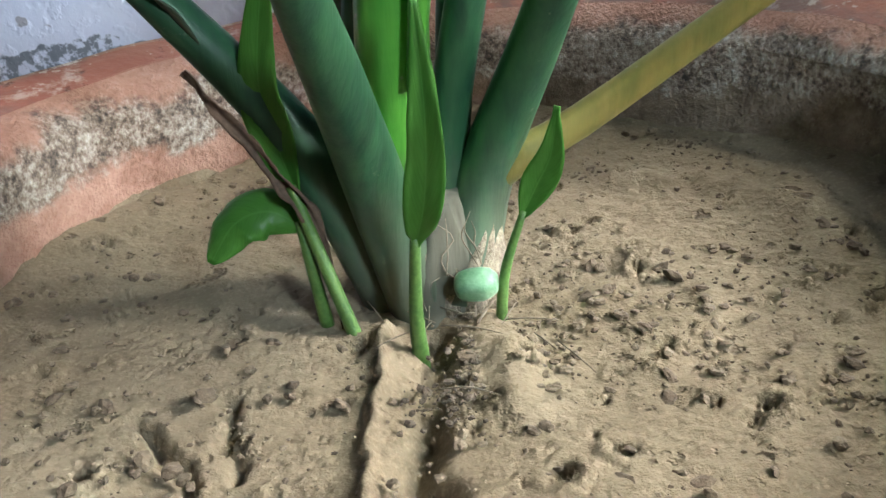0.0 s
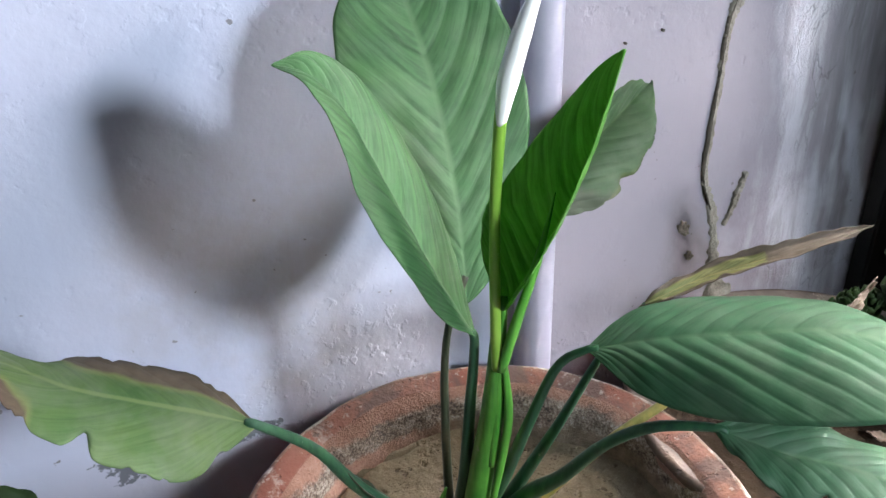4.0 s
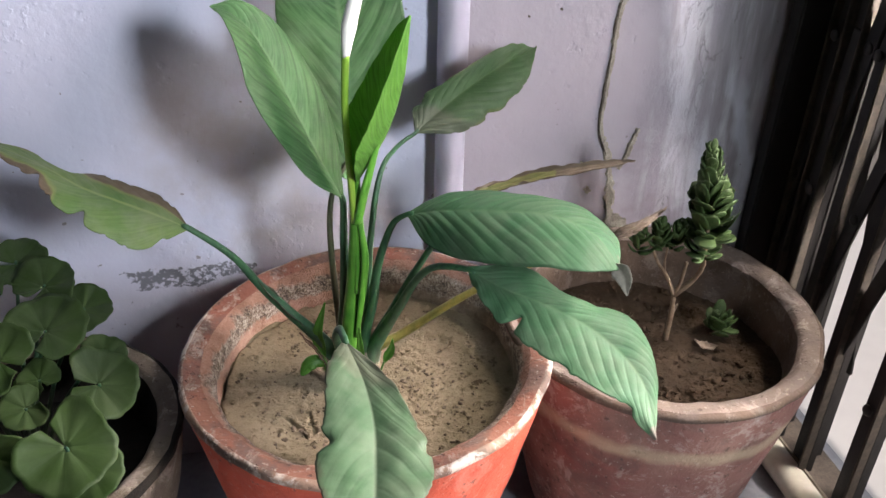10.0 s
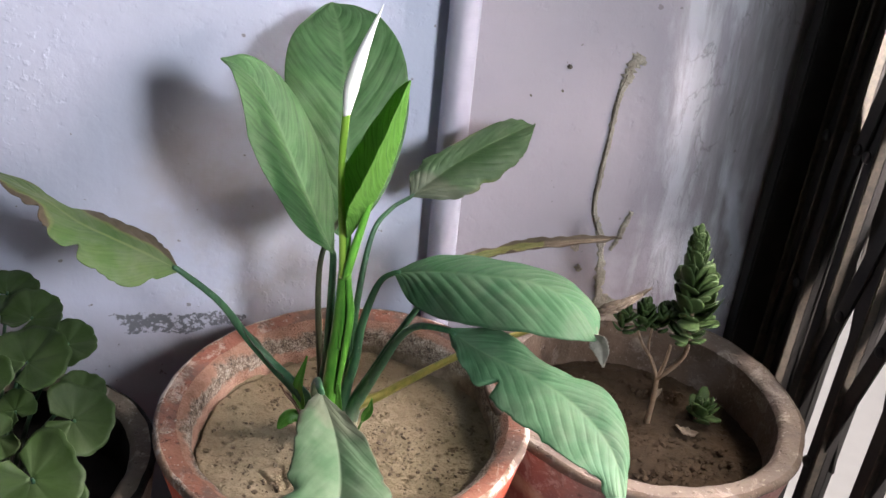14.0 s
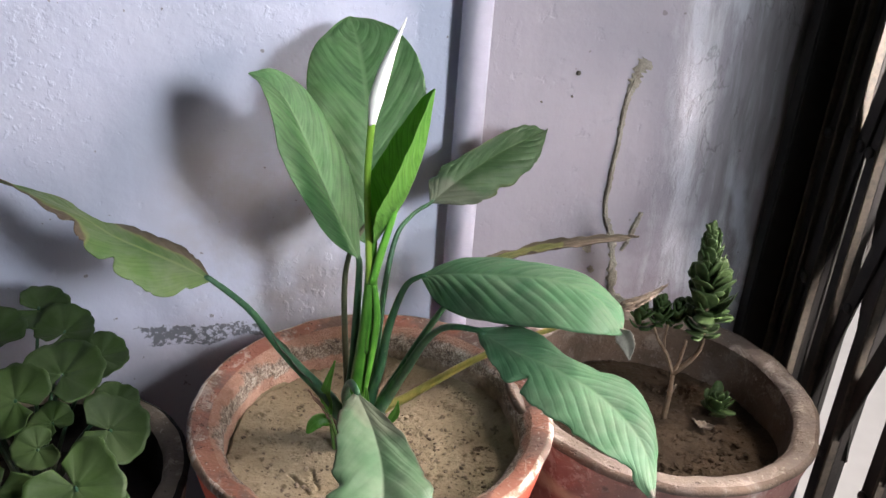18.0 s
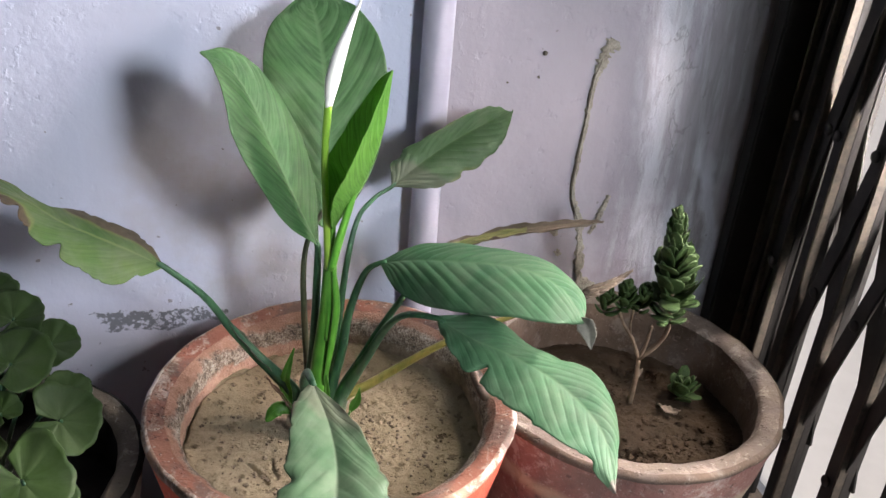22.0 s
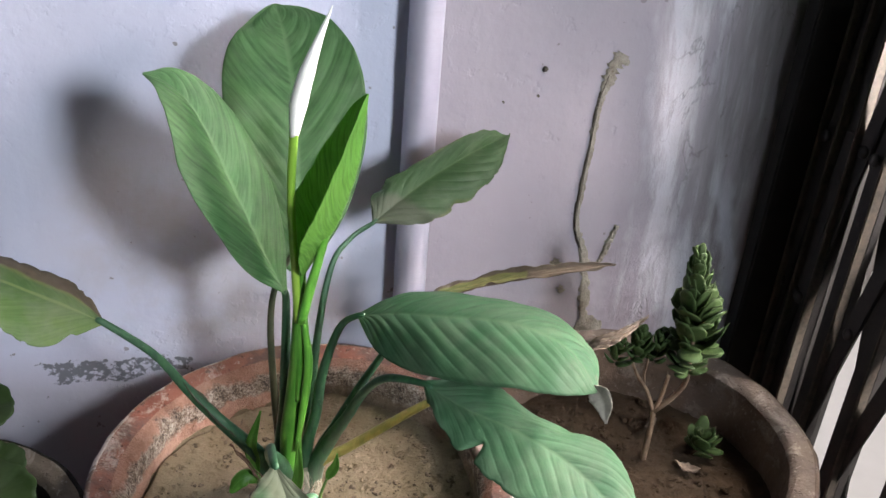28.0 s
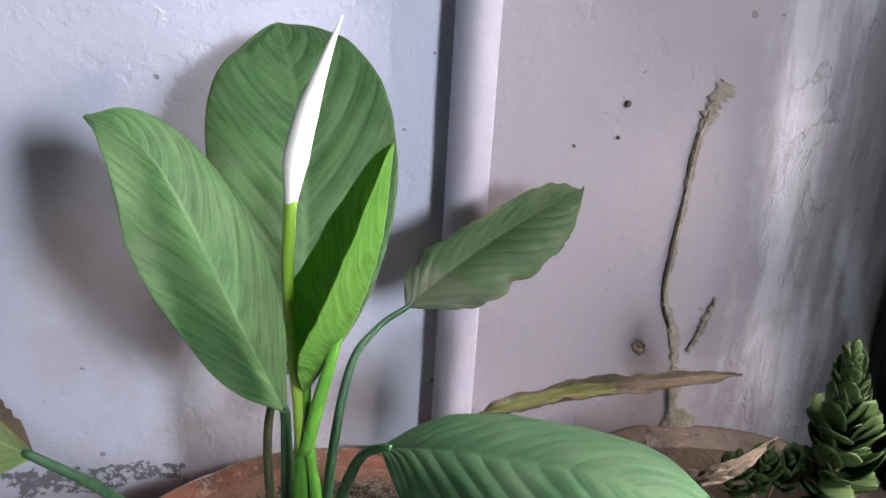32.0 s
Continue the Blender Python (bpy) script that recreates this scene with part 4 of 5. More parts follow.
# leaf reaching out past the rim, browned along its margin
spanned_leaf([(-0.024, 0.284, 0.262), (-0.044, 0.28, 0.312), (-0.062, 0.278, 0.340), (-0.086, 0.276, 0.370), (-0.114, 0.277, 0.406), (-0.140, 0.268, 0.452), (-0.1756, 0.2506, 0.4959), (-0.183, 0.2520, 0.4994)], [0.0105, 0.0092, 0.0076, 0.0062, 0.0048, 0.0038, 0.0030, 0.0024],
             [(-0.1756, 0.2506, 0.4959), (-0.2069, 0.2566, 0.5108), (-0.2400, 0.2638, 0.5237), (-0.2734, 0.2743, 0.5355), (-0.3059, 0.2928, 0.5496), (-0.3455, 0.3165, 0.5602), (-0.3950, 0.3450, 0.5670)],
             [(-0.1756, 0.2506, 0.4959), (-0.2194, 0.2229, 0.4924), (-0.2546, 0.2242, 0.5137), (-0.2891, 0.2369, 0.5332), (-0.3136, 0.2665, 0.5530), (-0.3490, 0.3024, 0.5632), (-0.3950, 0.3450, 0.5670)],
             [(-0.1756, 0.2506, 0.4959), (-0.1968, 0.2824, 0.5135), (-0.2307, 0.2987, 0.5230), (-0.2648, 0.3081, 0.5345), (-0.2987, 0.3124, 0.5397), (-0.3370, 0.3278, 0.5565), (-0.3950, 0.3450, 0.5670)],
             (0.2, -0.6, 0.75), STEM, LEAF_L, "yellowing leaf with torn brown margins", bulge=0.07, wave=0.005, ripple=0.0004, seed=8, ragged=0.22, tears=((1, 0.62, 0.05, 0.55), (-1, 0.42, 0.02, 0.35), (-1, 0.66, 0.025, 0.45), (-1, 0.10, 0.02, 0.25)))
wing = part("petiole_wing", blade([(-0.068, 0.274, 0.348), (-0.086, 0.273, 0.371), (-0.108, 0.275, 0.400), (-0.122, 0.277, 0.424)], 0.013, (0.7, -0.2, 0.7), n=30, cross=8, fold=0.5, shape=(0.45, 0.7), ripple=0.0, wave=0.003, seed=15), STEM_DARK, lily)
thicken(wing)
# drying leaf behind
leaf([(0.004, 0.290, 0.262), (0.0104, 0.297, 0.3048), (0.0289, 0.286, 0.3548), (0.0500, 0.2745, 0.4086), (0.0840, 0.2740, 0.4660), (0.1065, 0.2622, 0.5078)], [0.0085, 0.0082, 0.0065, 0.0050, 0.0036, 0.0025],
     [(0.1025, 0.2627, 0.5065), (0.1513, 0.2554, 0.5234), (0.2057, 0.2344, 0.5434), (0.266, 0.2228, 0.5578)],
     0.019, (0.0, -0.3, 0.95), STEM, LEAF_B, "narrow drying leaf, brown and torn", fold=0.3, curl=0.0, shape=(0.4, 0.7), wave=0.007, ripple=0.0, seed=9, ragged=0.6)
# withered leaf that reaches over the neighbouring rim
leaf([(0.002, 0.29, 0.266), (0.0096, 0.288, 0.300), (0.0427, 0.288, 0.3206), (0.1231, 0.283, 0.3753), (0.200, 0.272, 0.417), (0.262, 0.254, 0.449)], [0.009, 0.0080, 0.0066, 0.0052, 0.004, 0.003],
     [(0.255, 0.256, 0.445), (0.275, 0.244, 0.459), (0.300, 0.246, 0.470), (0.329, 0.2576, 0.481)],
     0.013, (0.1, -0.6, 0.8), STEM_YEL, DRY, "withered pale brown leaf", fold=0.7, curl=0.3, shape=(0.22, 0.8), wave=0.012, seed=10, ragged=0.3)


def sheath():
    bm = bmesh.new()
    tube(bm, [(-0.012, 0.288, 0.258), (-0.0175, 0.281, 0.3046), (-0.0190, 0.2735, 0.3528), (-0.0150, 0.270, 0.4021), (-0.0122, 0.263, 0.4545), (-0.0130, 0.258, 0.5150)], [0.012, 0.0120, 0.0115, 0.0108, 0.0098, 0.006], 30, 18, 0.85)
    part("stem_sheath", bm, STEM_NEW, lily, "bright green leaf sheath")
    bm = bmesh.new()
    tube(bm, [(-0.014, 0.262, 0.34), (-0.007, 0.257, 0.41), (-0.005, 0.254, 0.45), (-0.011, 0.253, 0.50)], [0.003, 0.0055, 0.005, 0.003], 18, 10, 0.6)
    part("sheath_fold", bm, STEM_NEW, lily)
    bm = bmesh.new()
    tube(bm, [(-0.012, 0.253, 0.49), (-0.004, 0.249, 0.53), (0.006, 0.244, 0.575), (0.013, 0.24, 0.620)], [0.006, 0.006, 0.0045, 0.0006], 18, 12, 0.6)
    part("rolled_leaf", bm, STEM_NEW, lily, "tightly rolled new leaf")
    bm = bmesh.new()
    tube(bm, [(-0.014, 0.255, 0.49), (-0.017, 0.255, 0.53), (-0.022, 0.25, 0.611), (-0.020, 0.25, 0.672)], [0.0045, 0.0036, 0.0034, 0.0038], 24, 14)
    f = part("flower_stalk", bm, STALK, lily)
    bm = bmesh.new()
    tube(bm, [(-0.020, 0.25, 0.664), (-0.017, 0.248, 0.69), (-0.011, 0.245, 0.717), (-0.002, 0.2425, 0.745), (0.007, 0.24, 0.770)], [0.004, 0.0085, 0.0075, 0.0036, 0.0004], 30, 18, 0.75)
    part("spathe", bm, SPATHE, f, "white furled spathe")
    # dry old base of the plant
    bm = bmesh.new()
    tube(bm, [(-0.010, 0.289, 0.250), (-0.010, 0.287, 0.266), (-0.010, 0.284, 0.284), (-0.011, 0.281, 0.300)], [0.023, 0.0205, 0.0165, 0.010], 22, 40, 0.9, 0.22)
    crown = part("crown", bm, CROWN_SKIN, lily, "pale fibrous base of the stems")
    bm = bmesh.new()
    tube(bm, [(0.000, 0.277, 0.254), (0.0020, 0.2785, 0.268), (0.006, 0.2815, 0.280), (0.0095, 0.2855, 0.294)], [0.0132, 0.0110, 0.0076, 0.0025], 22, 28, 0.85, 0.5)
    part("cut_base", bm, CREAM_ROOT, crown, "cream coloured woody foot of the plant")
    rng = random.Random(17)
    bm = bmesh.new()
    for _ in range(16):
        w, h0 = rng.uniform(-2.9, -0.2), rng.uniform(0.264, 0.282)
        r0, rise = 0.0205 - (h0 - 0.264) * 0.2, rng.uniform(0.006, 0.018)
        p = [Vector((-0.009 + math.cos(w + rng.uniform(-0.12, 0.12) * k) * (r0 - 0.0018 * k) , 0.283 + math.sin(w) * (r0 - 0.0016 * k), h0 + rise * k / 3)) for k in range(4)]
        tube(bm, p, [0.0002, 0.0003, 0.0001], 8, 5)
    part("sheath_fibre", bm, FIBRE, crown, "pale threads of old leaf sheaths")


sheath()


def sprout(stem, radii, mid, width, face, **kw):
    t = thing("sprout", stem[0], "small bright green peace lily sprout in the soil", "sprout", "sprouts round the stem")
    bm = bmesh.new()
    tube(bm, stem, [q * 0.78 for q in radii], 14, 10)
    part("sprout_stem", bm, STEM_SPROUT, t)
    thicken(part("sprout_leaf", blade(mid, width, face, n=28, cross=10, veins=9, ripple=0.0001, **kw), LEAF_SPROUT, t))
    return t


STEM_SPROUT = plain("pale_sprout_stem", (0.045, 0.11, 0.025), (0.12, 0.22, 0.05), 90, 0.45)
sprout([(-0.017, 0.254, 0.252), (-0.018, 0.252, 0.275), (-0.017, 0.250, 0.30)], [0.0036, 0.0028, 0.002],
       [(-0.017, 0.250, 0.297), (-0.014, 0.243, 0.315), (-0.013, 0.240, 0.338), (-0.0145, 0.24, 0.368)], 0.0108, (-0.25, -0.95, 0.1), shape=(0.35, 0.75), wave=0.002, fold=0.3, seed=11)
sprout([(-0.036, 0.262, 0.258), (-0.046, 0.268, 0.29), (-0.052, 0.271, 0.31)], [0.003, 0.0026, 0.0022],
       [(-0.050, 0.271, 0.305), (-0.055, 0.273, 0.325), (-0.057, 0.272, 0.345), (-0.048, 0.264, 0.388)], 0.0130, (-0.2, -0.95, 0.2), shape=(0.45, 0.8), wave=0.002, fold=0.35, seed=12)
sprout([(-0.046, 0.27, 0.262), (-0.049, 0.27, 0.285), (-0.051, 0.272, 0.298)], [0.003, 0.0024, 0.0018],
       [(-0.050, 0.272, 0.296), (-0.060, 0.274, 0.301), (-0.070, 0.271, 0.299), (-0.078, 0.266, 0.289)], 0.0165, (-0.3, -0.75, 0.6), shape=(0.5, 0.55), wave=0.002, fold=0.1, curl=0.3, seed=13)
sprout([(0.009, 0.263, 0.258), (0.011, 0.266, 0.278), (0.017, 0.267, 0.298)], [0.0026, 0.0022, 0.0015],
       [(0.016, 0.267, 0.295), (0.021, 0.267, 0.306), (0.025, 0.266, 0.316), (0.026, 0.264, 0.331)], 0.0105, (-0.2, -0.95, 0.2), shape=(0.4, 0.95), wave=0.0012, fold=0.25, seed=14)


def dry_sheath():
    t = thing("dry_sheath", (-0.040, 0.268, 0.262), "curled dry brown sheath beside the sprouts", "dead sheath")
    b = part("husk", blade([(-0.040, 0.268, 0.262), (-0.046, 0.270, 0.298), (-0.057, 0.272, 0.316), (-0.070, 0.272, 0.335), (-0.077, 0.271, 0.346)], 0.0055, (-0.3, -0.9, 0.2), n=40, cross=8, fold=0.9, shape=(0.4, 0.8), ripple=0.0, wave=0.006, seed=31, ragged=0.5), DRY_BROWN, t)
    thicken(b, 0.0004)


DRY_BROWN = plain("brown_husk", (0.05, 0.03, 0.02), (0.16, 0.10, 0.065), 90, 0.85)
dry_sheath()


def stub():
    """A short cut length of stem with rounded, shrunken ends."""
    bm = bmesh.new()
    rings = []
    prof = [(0.0, 0.0), (0.0002, 0.0026), (0.0012, 0.0050), (0.0032, 0.0068), (0.007, 0.0078), (0.0115, 0.0077), (0.0150, 0.0066), (0.0170, 0.0046), (0.0176, 0.0036), (0.0168, 0.0026), (0.0160, 0.0)]
    m = Matrix.Translation((-0.0052, 0.2655, 0.2750)) @ Euler((0, radians(-7), radians(-12))).to_matrix().to_4x4() @ Matrix.Scale(0.78, 4)
    for x, r in prof:
        ring = []
        for k in range(22):
            w = 2 * math.pi * k / 22
            rr = max(r, 0.0002) * (1 + 0.05 * math.sin(5 * w) + 0.10 * noise.noise(Vector((x * 220, math.cos(w), math.sin(w)))))
            ring.append(bm.verts.new(m @ Vector((x, math.cos(w) * rr, math.sin(w) * rr * 0.85))))
        rings.append(ring)
    for r0, r1 in zip(rings, rings[1:]):
        for k in range(22):
            bm.faces.new((r0[k], r1[k], r1[(k + 1) % 22], r0[(k + 1) % 22]))
    tagged(part("cut_stem_stub", bm, STUB), "short pale green cut stem lying on the soil", "stem stub")


STUB = plain("pale_cut_stem", (0.06, 0.20, 0.095), (0.26, 0.44, 0.27), 70, 0.28, bump=0.25)
stub()


# ---- loose soil ----
def ground(c, x, y, z):
    if c is POT1:
        return z - 0.002 + 0.04 * (x - c[0]) + 0.02 * (y - c[1]) + 0.014 * (math.hypot(x - c[0], y - c[1]) / 0.174) ** 2
    return z + 0.03 * (y - c[1])


def crumbs(name, count, spots, sizes, material, label, seed, flat=0.62):
    rng = random.Random(seed)
    verts, faces = [], []
    for _ in range(count):
        cx, cy, spread, z = rng.choice(spots)
        x, y = rng.gauss(cx, spread), rng.gauss(cy, spread)
        pot_c = min((POT1, POT2), key=lambda c: math.hypot(x - c[0], y - c[1]))
        if math.hypot(x - pot_c[0], y - pot_c[1]) > 0.155:
            continue
        r = sizes[0] * (sizes[1] / sizes[0]) ** (rng.random() ** 2.2)
        c = Vector((x, y, ground(pot_c, x, y, z) + r * 0.1))
        turn = Matrix.Rotation(rng.uniform(0, 6.3), 3, (rng.uniform(-0.4, 0.4), rng.uniform(-0.4, 0.4), 1))
        long, base = rng.uniform(0.6, 1.5), len(verts)
        tv, tf = ICO[1 if r < 0.0016 else 2]
        for v in tv:
            d = v * r * (1 + 0.55 * noise.noise(v * 1.1 + c * 900) + 0.3 * noise.noise(v * 3 + c * 700) + rng.uniform(-0.16, 0.16))
            verts.append(c + turn @ Vector((d.x * long, d.y, d.z * flat)))
        faces += [[base + q for q in f] for f in tf]
    return tagged(from_lists(name, verts, faces, material, False), label, "soil crumbs", "", "stuff")


def ring_spots(c, z, seed, n):
    rng = random.Random(seed)
    return [(c[0] + rng.uniform(-0.13, 0.13), c[1] + rng.uniform(-0.13, 0.13), rng.uniform(0.006, 0.03), z) for _ in range(n)]


crumbs("soil_crumbs", 1900, ring_spots(POT1, 0.264, 5, 26) + [(0.012, 0.245, 0.012, 0.264), (0.04, 0.30, 0.03, 0.264), (0.06, 0.27, 0.03, 0.264)] * 3, (0.00035, 0.0021), CLOD, "loose crumbs of dry sandy soil in the red pot", 21)
crumbs("dark_crumbs", 300, [(0.004, 0.243, 0.008, 0.264), (-0.012, 0.225, 0.006, 0.264)], (0.0003, 0.0016), DARKCLOD, "dark crumbs of soil and roots at the foot of the plant", 22)
crumbs("brown_clods", 760, ring_spots(POT1, 0.2635, 9, 30) + [(0.055, 0.30, 0.028, 0.2635), (0.05, 0.255, 0.02, 0.2635), (-0.06, 0.225, 0.03, 0.2635), (-0.075, 0.31, 0.02, 0.2635), (0.09, 0.28, 0.02, 0.2635)] * 2, (0.0004, 0.0028), BROWNCLOD, "brown clods scattered on the dry soil", 25, 0.5)
crumbs("brown_crumbs", 800, ring_spots(POT2, 0.252, 6, 20), (0.0008, 0.0048), SOIL2, "crumbs of brown soil in the clay pot", 23)


def fibres():
    rng = random.Random(4)
    bm = bmesh.new()
    for _ in range(22):
        x, y = rng.gauss(-0.004, 0.016), rng.gauss(0.256, 0.016)
        a, ln = rng.uniform(0, 6.3), rng.uniform(0.006, 0.022)
        d = Vector((math.cos(a), math.sin(a), 0)) * ln
        p = Vector((x, y, 0.266))
        tube(bm, [p, p + d * 0.5 + Vector((0, 0, rng.uniform(0.0, 0.002))), p + d], [0.0002, 0.0003, 0.0001], 5, 5)
    tagged(part("root_fibres", bm, FIBRE), "pale dry root fibres scattered on the soil", "roots", "", "stuff")


fibres()


# ---- round-leaved plant in the pale pot ----
def round_blade(at, r, face, notch, seed, cup=0.12):
    """A round leaf with a notch at its stalk and a scalloped, slightly wavy margin."""
    bm = bmesh.new()
    uv = bm.loops.layers.uv.new("UVMap")
    f = Vector(face).normalized()
    x = Vector(notch)
    x = (x - f * x.dot(f)).normalized()
    y = f.cross(x)
    rows, n, k = [], 56, 9
    for i in range(n + 1):
        w = radians(9) + radians(342) * i / n
        row = []
        for j in range(k + 1):
            q = j / k
            rr = r * (0.04 + 0.96 * q) * (1 - 0.42 * q * math.exp(-min(i, n - i) ** 2 / 20.0)) * (1 + 0.06 * q * abs(math.sin(w * 6.5)) + 0.15 * q * noise.noise(Vector((w, seed, 0))))
            h = cup * r * q * q + 0.12 * r * q * q * math.sin(w * 3 + seed) - 0.03 * r * q * math.cos(w * 8)
            row.append((bm.verts.new(Vector(at) + x * math.cos(w) * rr + y * math.sin(w) * rr + f * h), (i / n, q)))
        rows.append(row)
    for r0, r1 in zip(rows, rows[1:]):
        for j in range(k):
            quad = (r0[j], r0[j + 1], r1[j + 1], r1[j])
            fc = bm.faces.new([v for v, _ in quad])
            for lp, (_, c) in zip(fc.loops, quad):
                lp[uv].uv = c
    return bm


def round_plant():
    root = (-0.372, 0.245, 0.20)
    t = thing("round_leaved_plant", root, "bushy plant with round scalloped leaves in the pale pot", "plant")
    rng = random.Random(8)
    # place, radius, and the way the notch points
    spots = [(-0.336, 0.271, 0.375, 0.042, (-0.4, -1, 0)), (-0.305, 0.306, 0.375, 0.030, (-1, -0.3, 0)), (-0.344, 0.326, 0.395, 0.034, (-0.6, -0.8, 0)), (-0.378, 0.362, 0.405, 0.032, (-1, 0, 0)),
             (-0.286, 0.232, 0.330, 0.039, (-1, 0.1, 0)), (-0.284, 0.264, 0.340, 0.025, (-0.8, -0.7, 0)), (-0.300, 0.137, 0.335, 0.045, (-0.6, 0.8, 0)), (-0.283, 0.130, 0.312, 0.032, (-1, 0.3, 0)),
             (-0.344, 0.242, 0.335, 0.022, (0.5, -0.8, 0)), (-0.350, 0.205, 0.330, 0.024, (0.8, 0.4, 0)), (-0.372, 0.230, 0.372, 0.038, (0.8, -0.5, 0)), (-0.43, 0.24, 0.385, 0.046, (1, 0, 0)),
             (-0.44, 0.17, 0.345, 0.042, (1, 0.4, 0)), (-0.46, 0.32, 0.39, 0.044, (1, -0.4, 0)), (-0.415, 0.30, 0.400, 0.040, (0.7, -0.7, 0)), (-0.375, 0.150, 0.320, 0.038, (0.3, 0.9, 0)), (-0.41, 0.12, 0.30, 0.040, (0.5, 0.9, 0))]
    for k, (x, y, z, r, notch) in enumerate(spots):
        v = Vector((x - root[0], y - root[1], 0))
        face = Vector((0.0, -0.55, 0.85)) + v * 2.0 + Vector((rng.uniform(-.15, .15), rng.uniform(-.15, .15), 0))
        bm = bmesh.new()
        p = Vector((x, y, z))
        tube(bm, [root, Vector(root).lerp(p, 0.55) + Vector((0, 0, 0.025)), p - Vector((0, 0, 0.004)), p], [0.003, 0.0022, 0.0018, 0.0016], 12, 8)
        s = part("leaf_stalk", bm, STEM, t)
        thicken(part("leaf_blade", round_blade(p, r, face, notch, k), ROUND_LEAF, s), 0.0007)
    return t


round_plant()


# ---- succulent in the clay pot ----
def fleshy(bm, at, out, length, width, thick, lift):
    """One thick rounded leaf reaching out from its stem."""
    o = Vector(out).normalized()
    side = o.cross(Vector((0, 0, 1))).normalized()
    up = side.cross(o)
    made = bmesh.ops.create_icosphere(bm, subdivisions=2, radius=1.0)
    for v in made["verts"]:
        c = v.co.copy()
        l = (c.x + 1) / 2
        w = width * (0.45 + 0.75 * l) * 0.5
        v.co = Vector(at) + o * (l * length) + side * (c.y * w) + up * (c.z * thick * 0.5 + lift * l * l * length)


def rosette(t, foot, top, count, r0, seed, profile=(0.85, 1.0, 0.75, 0.4), rise=(0.15, 0.95)):
    """Leaves stacked in a spiral round a stem; profile: their length from foot to top, rise: how far they point up."""
    rng = random.Random(seed)
    a, b = Vector(foot), Vector(top)
    for k in range(count):
        f = min(1.0, max(0.0, (k + rng.uniform(-0.8, 0.8)) / (count - 1)))
        ln = r0 * np.interp(f, (0, 0.3, 0.65, 1), profile) * rng.uniform(0.68, 1.2)
        w = k * 2.3999 + rng.uniform(-0.7, 0.7)
        up = rise[0] + (rise[1] - rise[0]) * f + rng.uniform(-0.3, 0.3)
        bm = bmesh.new()
        fleshy(bm, a.lerp(b, f), (math.cos(w), math.sin(w), up), ln, ln * rng.uniform(0.55, 0.9), 0.0044, rng.uniform(0.0, 0.8))
        part("leaf", bm, SUCC, t)


def twig(t, pts, radii):
    bm = bmesh.new()
    tube(bm, pts, [q * 0.8 for q in radii], 12, 8, 1.0, 0.3)
    part("twig", bm, TWIG, t)


def succulent():
    foot = (0.394, 0.314, 0.25)
    t = thing("succulent", foot, "branching succulent with stacked dark green leaves", "succulent")
    twig(t, [foot, (0.392, 0.310, 0.29), (0.388, 0.306, 0.330)], [0.0048, 0.0042, 0.0038])
    twig(t, [(0.388, 0.306, 0.328), (0.404, 0.296, 0.355), (0.405, 0.282, 0.385), (0.392, 0.265, 0.42), (0.384, 0.260, 0.47), (0.371, 0.256, 0.54)], [0.0042, 0.0038, 0.0034, 0.003, 0.0024, 0.0016])
    twig(t, [(0.388, 0.306, 0.328), (0.370, 0.300, 0.362), (0.352, 0.294, 0.386), (0.336, 0.287, 0.415)], [0.0032, 0.0026, 0.0022, 0.0018])
    twig(t, [(0.366, 0.299, 0.366), (0.360, 0.294, 0.388), (0.356, 0.286, 0.412)], [0.0020, 0.0018, 0.0015])
    twig(t, [(0.388, 0.306, 0.328), (0.390, 0.300, 0.350), (0.388, 0.292, 0.385)], [0.0032, 0.0028, 0.0024])
    rosette(t, (0.389, 0.263, 0.432), (0.369, 0.256, 0.546), 110, 0.036, 3, (1.0, 1.0, 0.74, 0.40), (0.05, 1.7))
    rosette(t, (0.397, 0.272, 0.402), (0.391, 0.265, 0.428), 22, 0.026, 6, (0.7, 1.0, 0.9, 0.7), (-0.2, 0.5))
    for k, (x, y, z) in enumerate(((0.319, 0.287, 0.408), (0.341, 0.284, 0.414), (0.362, 0.284, 0.409))):
        rosette(t, (x, y, z), (x + 0.001, y - 0.002, z + 0.030), 26, 0.021, 40 + k, (0.8, 1.0, 0.8, 0.45), (0.1, 1.4))
    small = thing("small_succulent", (0.466, 0.312, 0.25), "small rosette of succulent leaves on the soil", "succulent")
    rosette(small, (0.466, 0.312, 0.259), (0.465, 0.311, 0.279), 26, 0.030, 7, (1.0, 1.0, 0.8, 0.5), (0.0, 0.9))


succulent()


def dead_leaves():
    """Curled dry leaves lying in the clay pot."""
    for k, (x, y, a, ln, w) in enumerate(((0.488, 0.345, 0.1, 0.034, 0.009), (0.434, 0.284, 2.6, 0.030, 0.015), (0.425, 0.365, 0.6, 0.026, 0.008))):
        d = Vector((math.cos(a), math.sin(a), 0)) * ln / 2
        p, z = Vector((x, y, 0.260)), Vector((0, 0, 0.004))
        ob = part("dead_leaf", blade([p - d + z, p - d * 0.3, p + d * 0.4 + z * 0.4, p + d + z * 1.4], w, (0.1, -0.2, 1.0), n=26, cross=8, fold=0.5, curl=0.3, shape=(0.45, 0.8), ripple=0.0, wave=0.004, seed=60 + k, ragged=0.4), DRY)
        thicken(ob, 0.0004)
        tagged(ob, "small curled dead leaf lying on the brown soil", "dead leaf", "dead leaves in the clay pot")


dead_leaves()


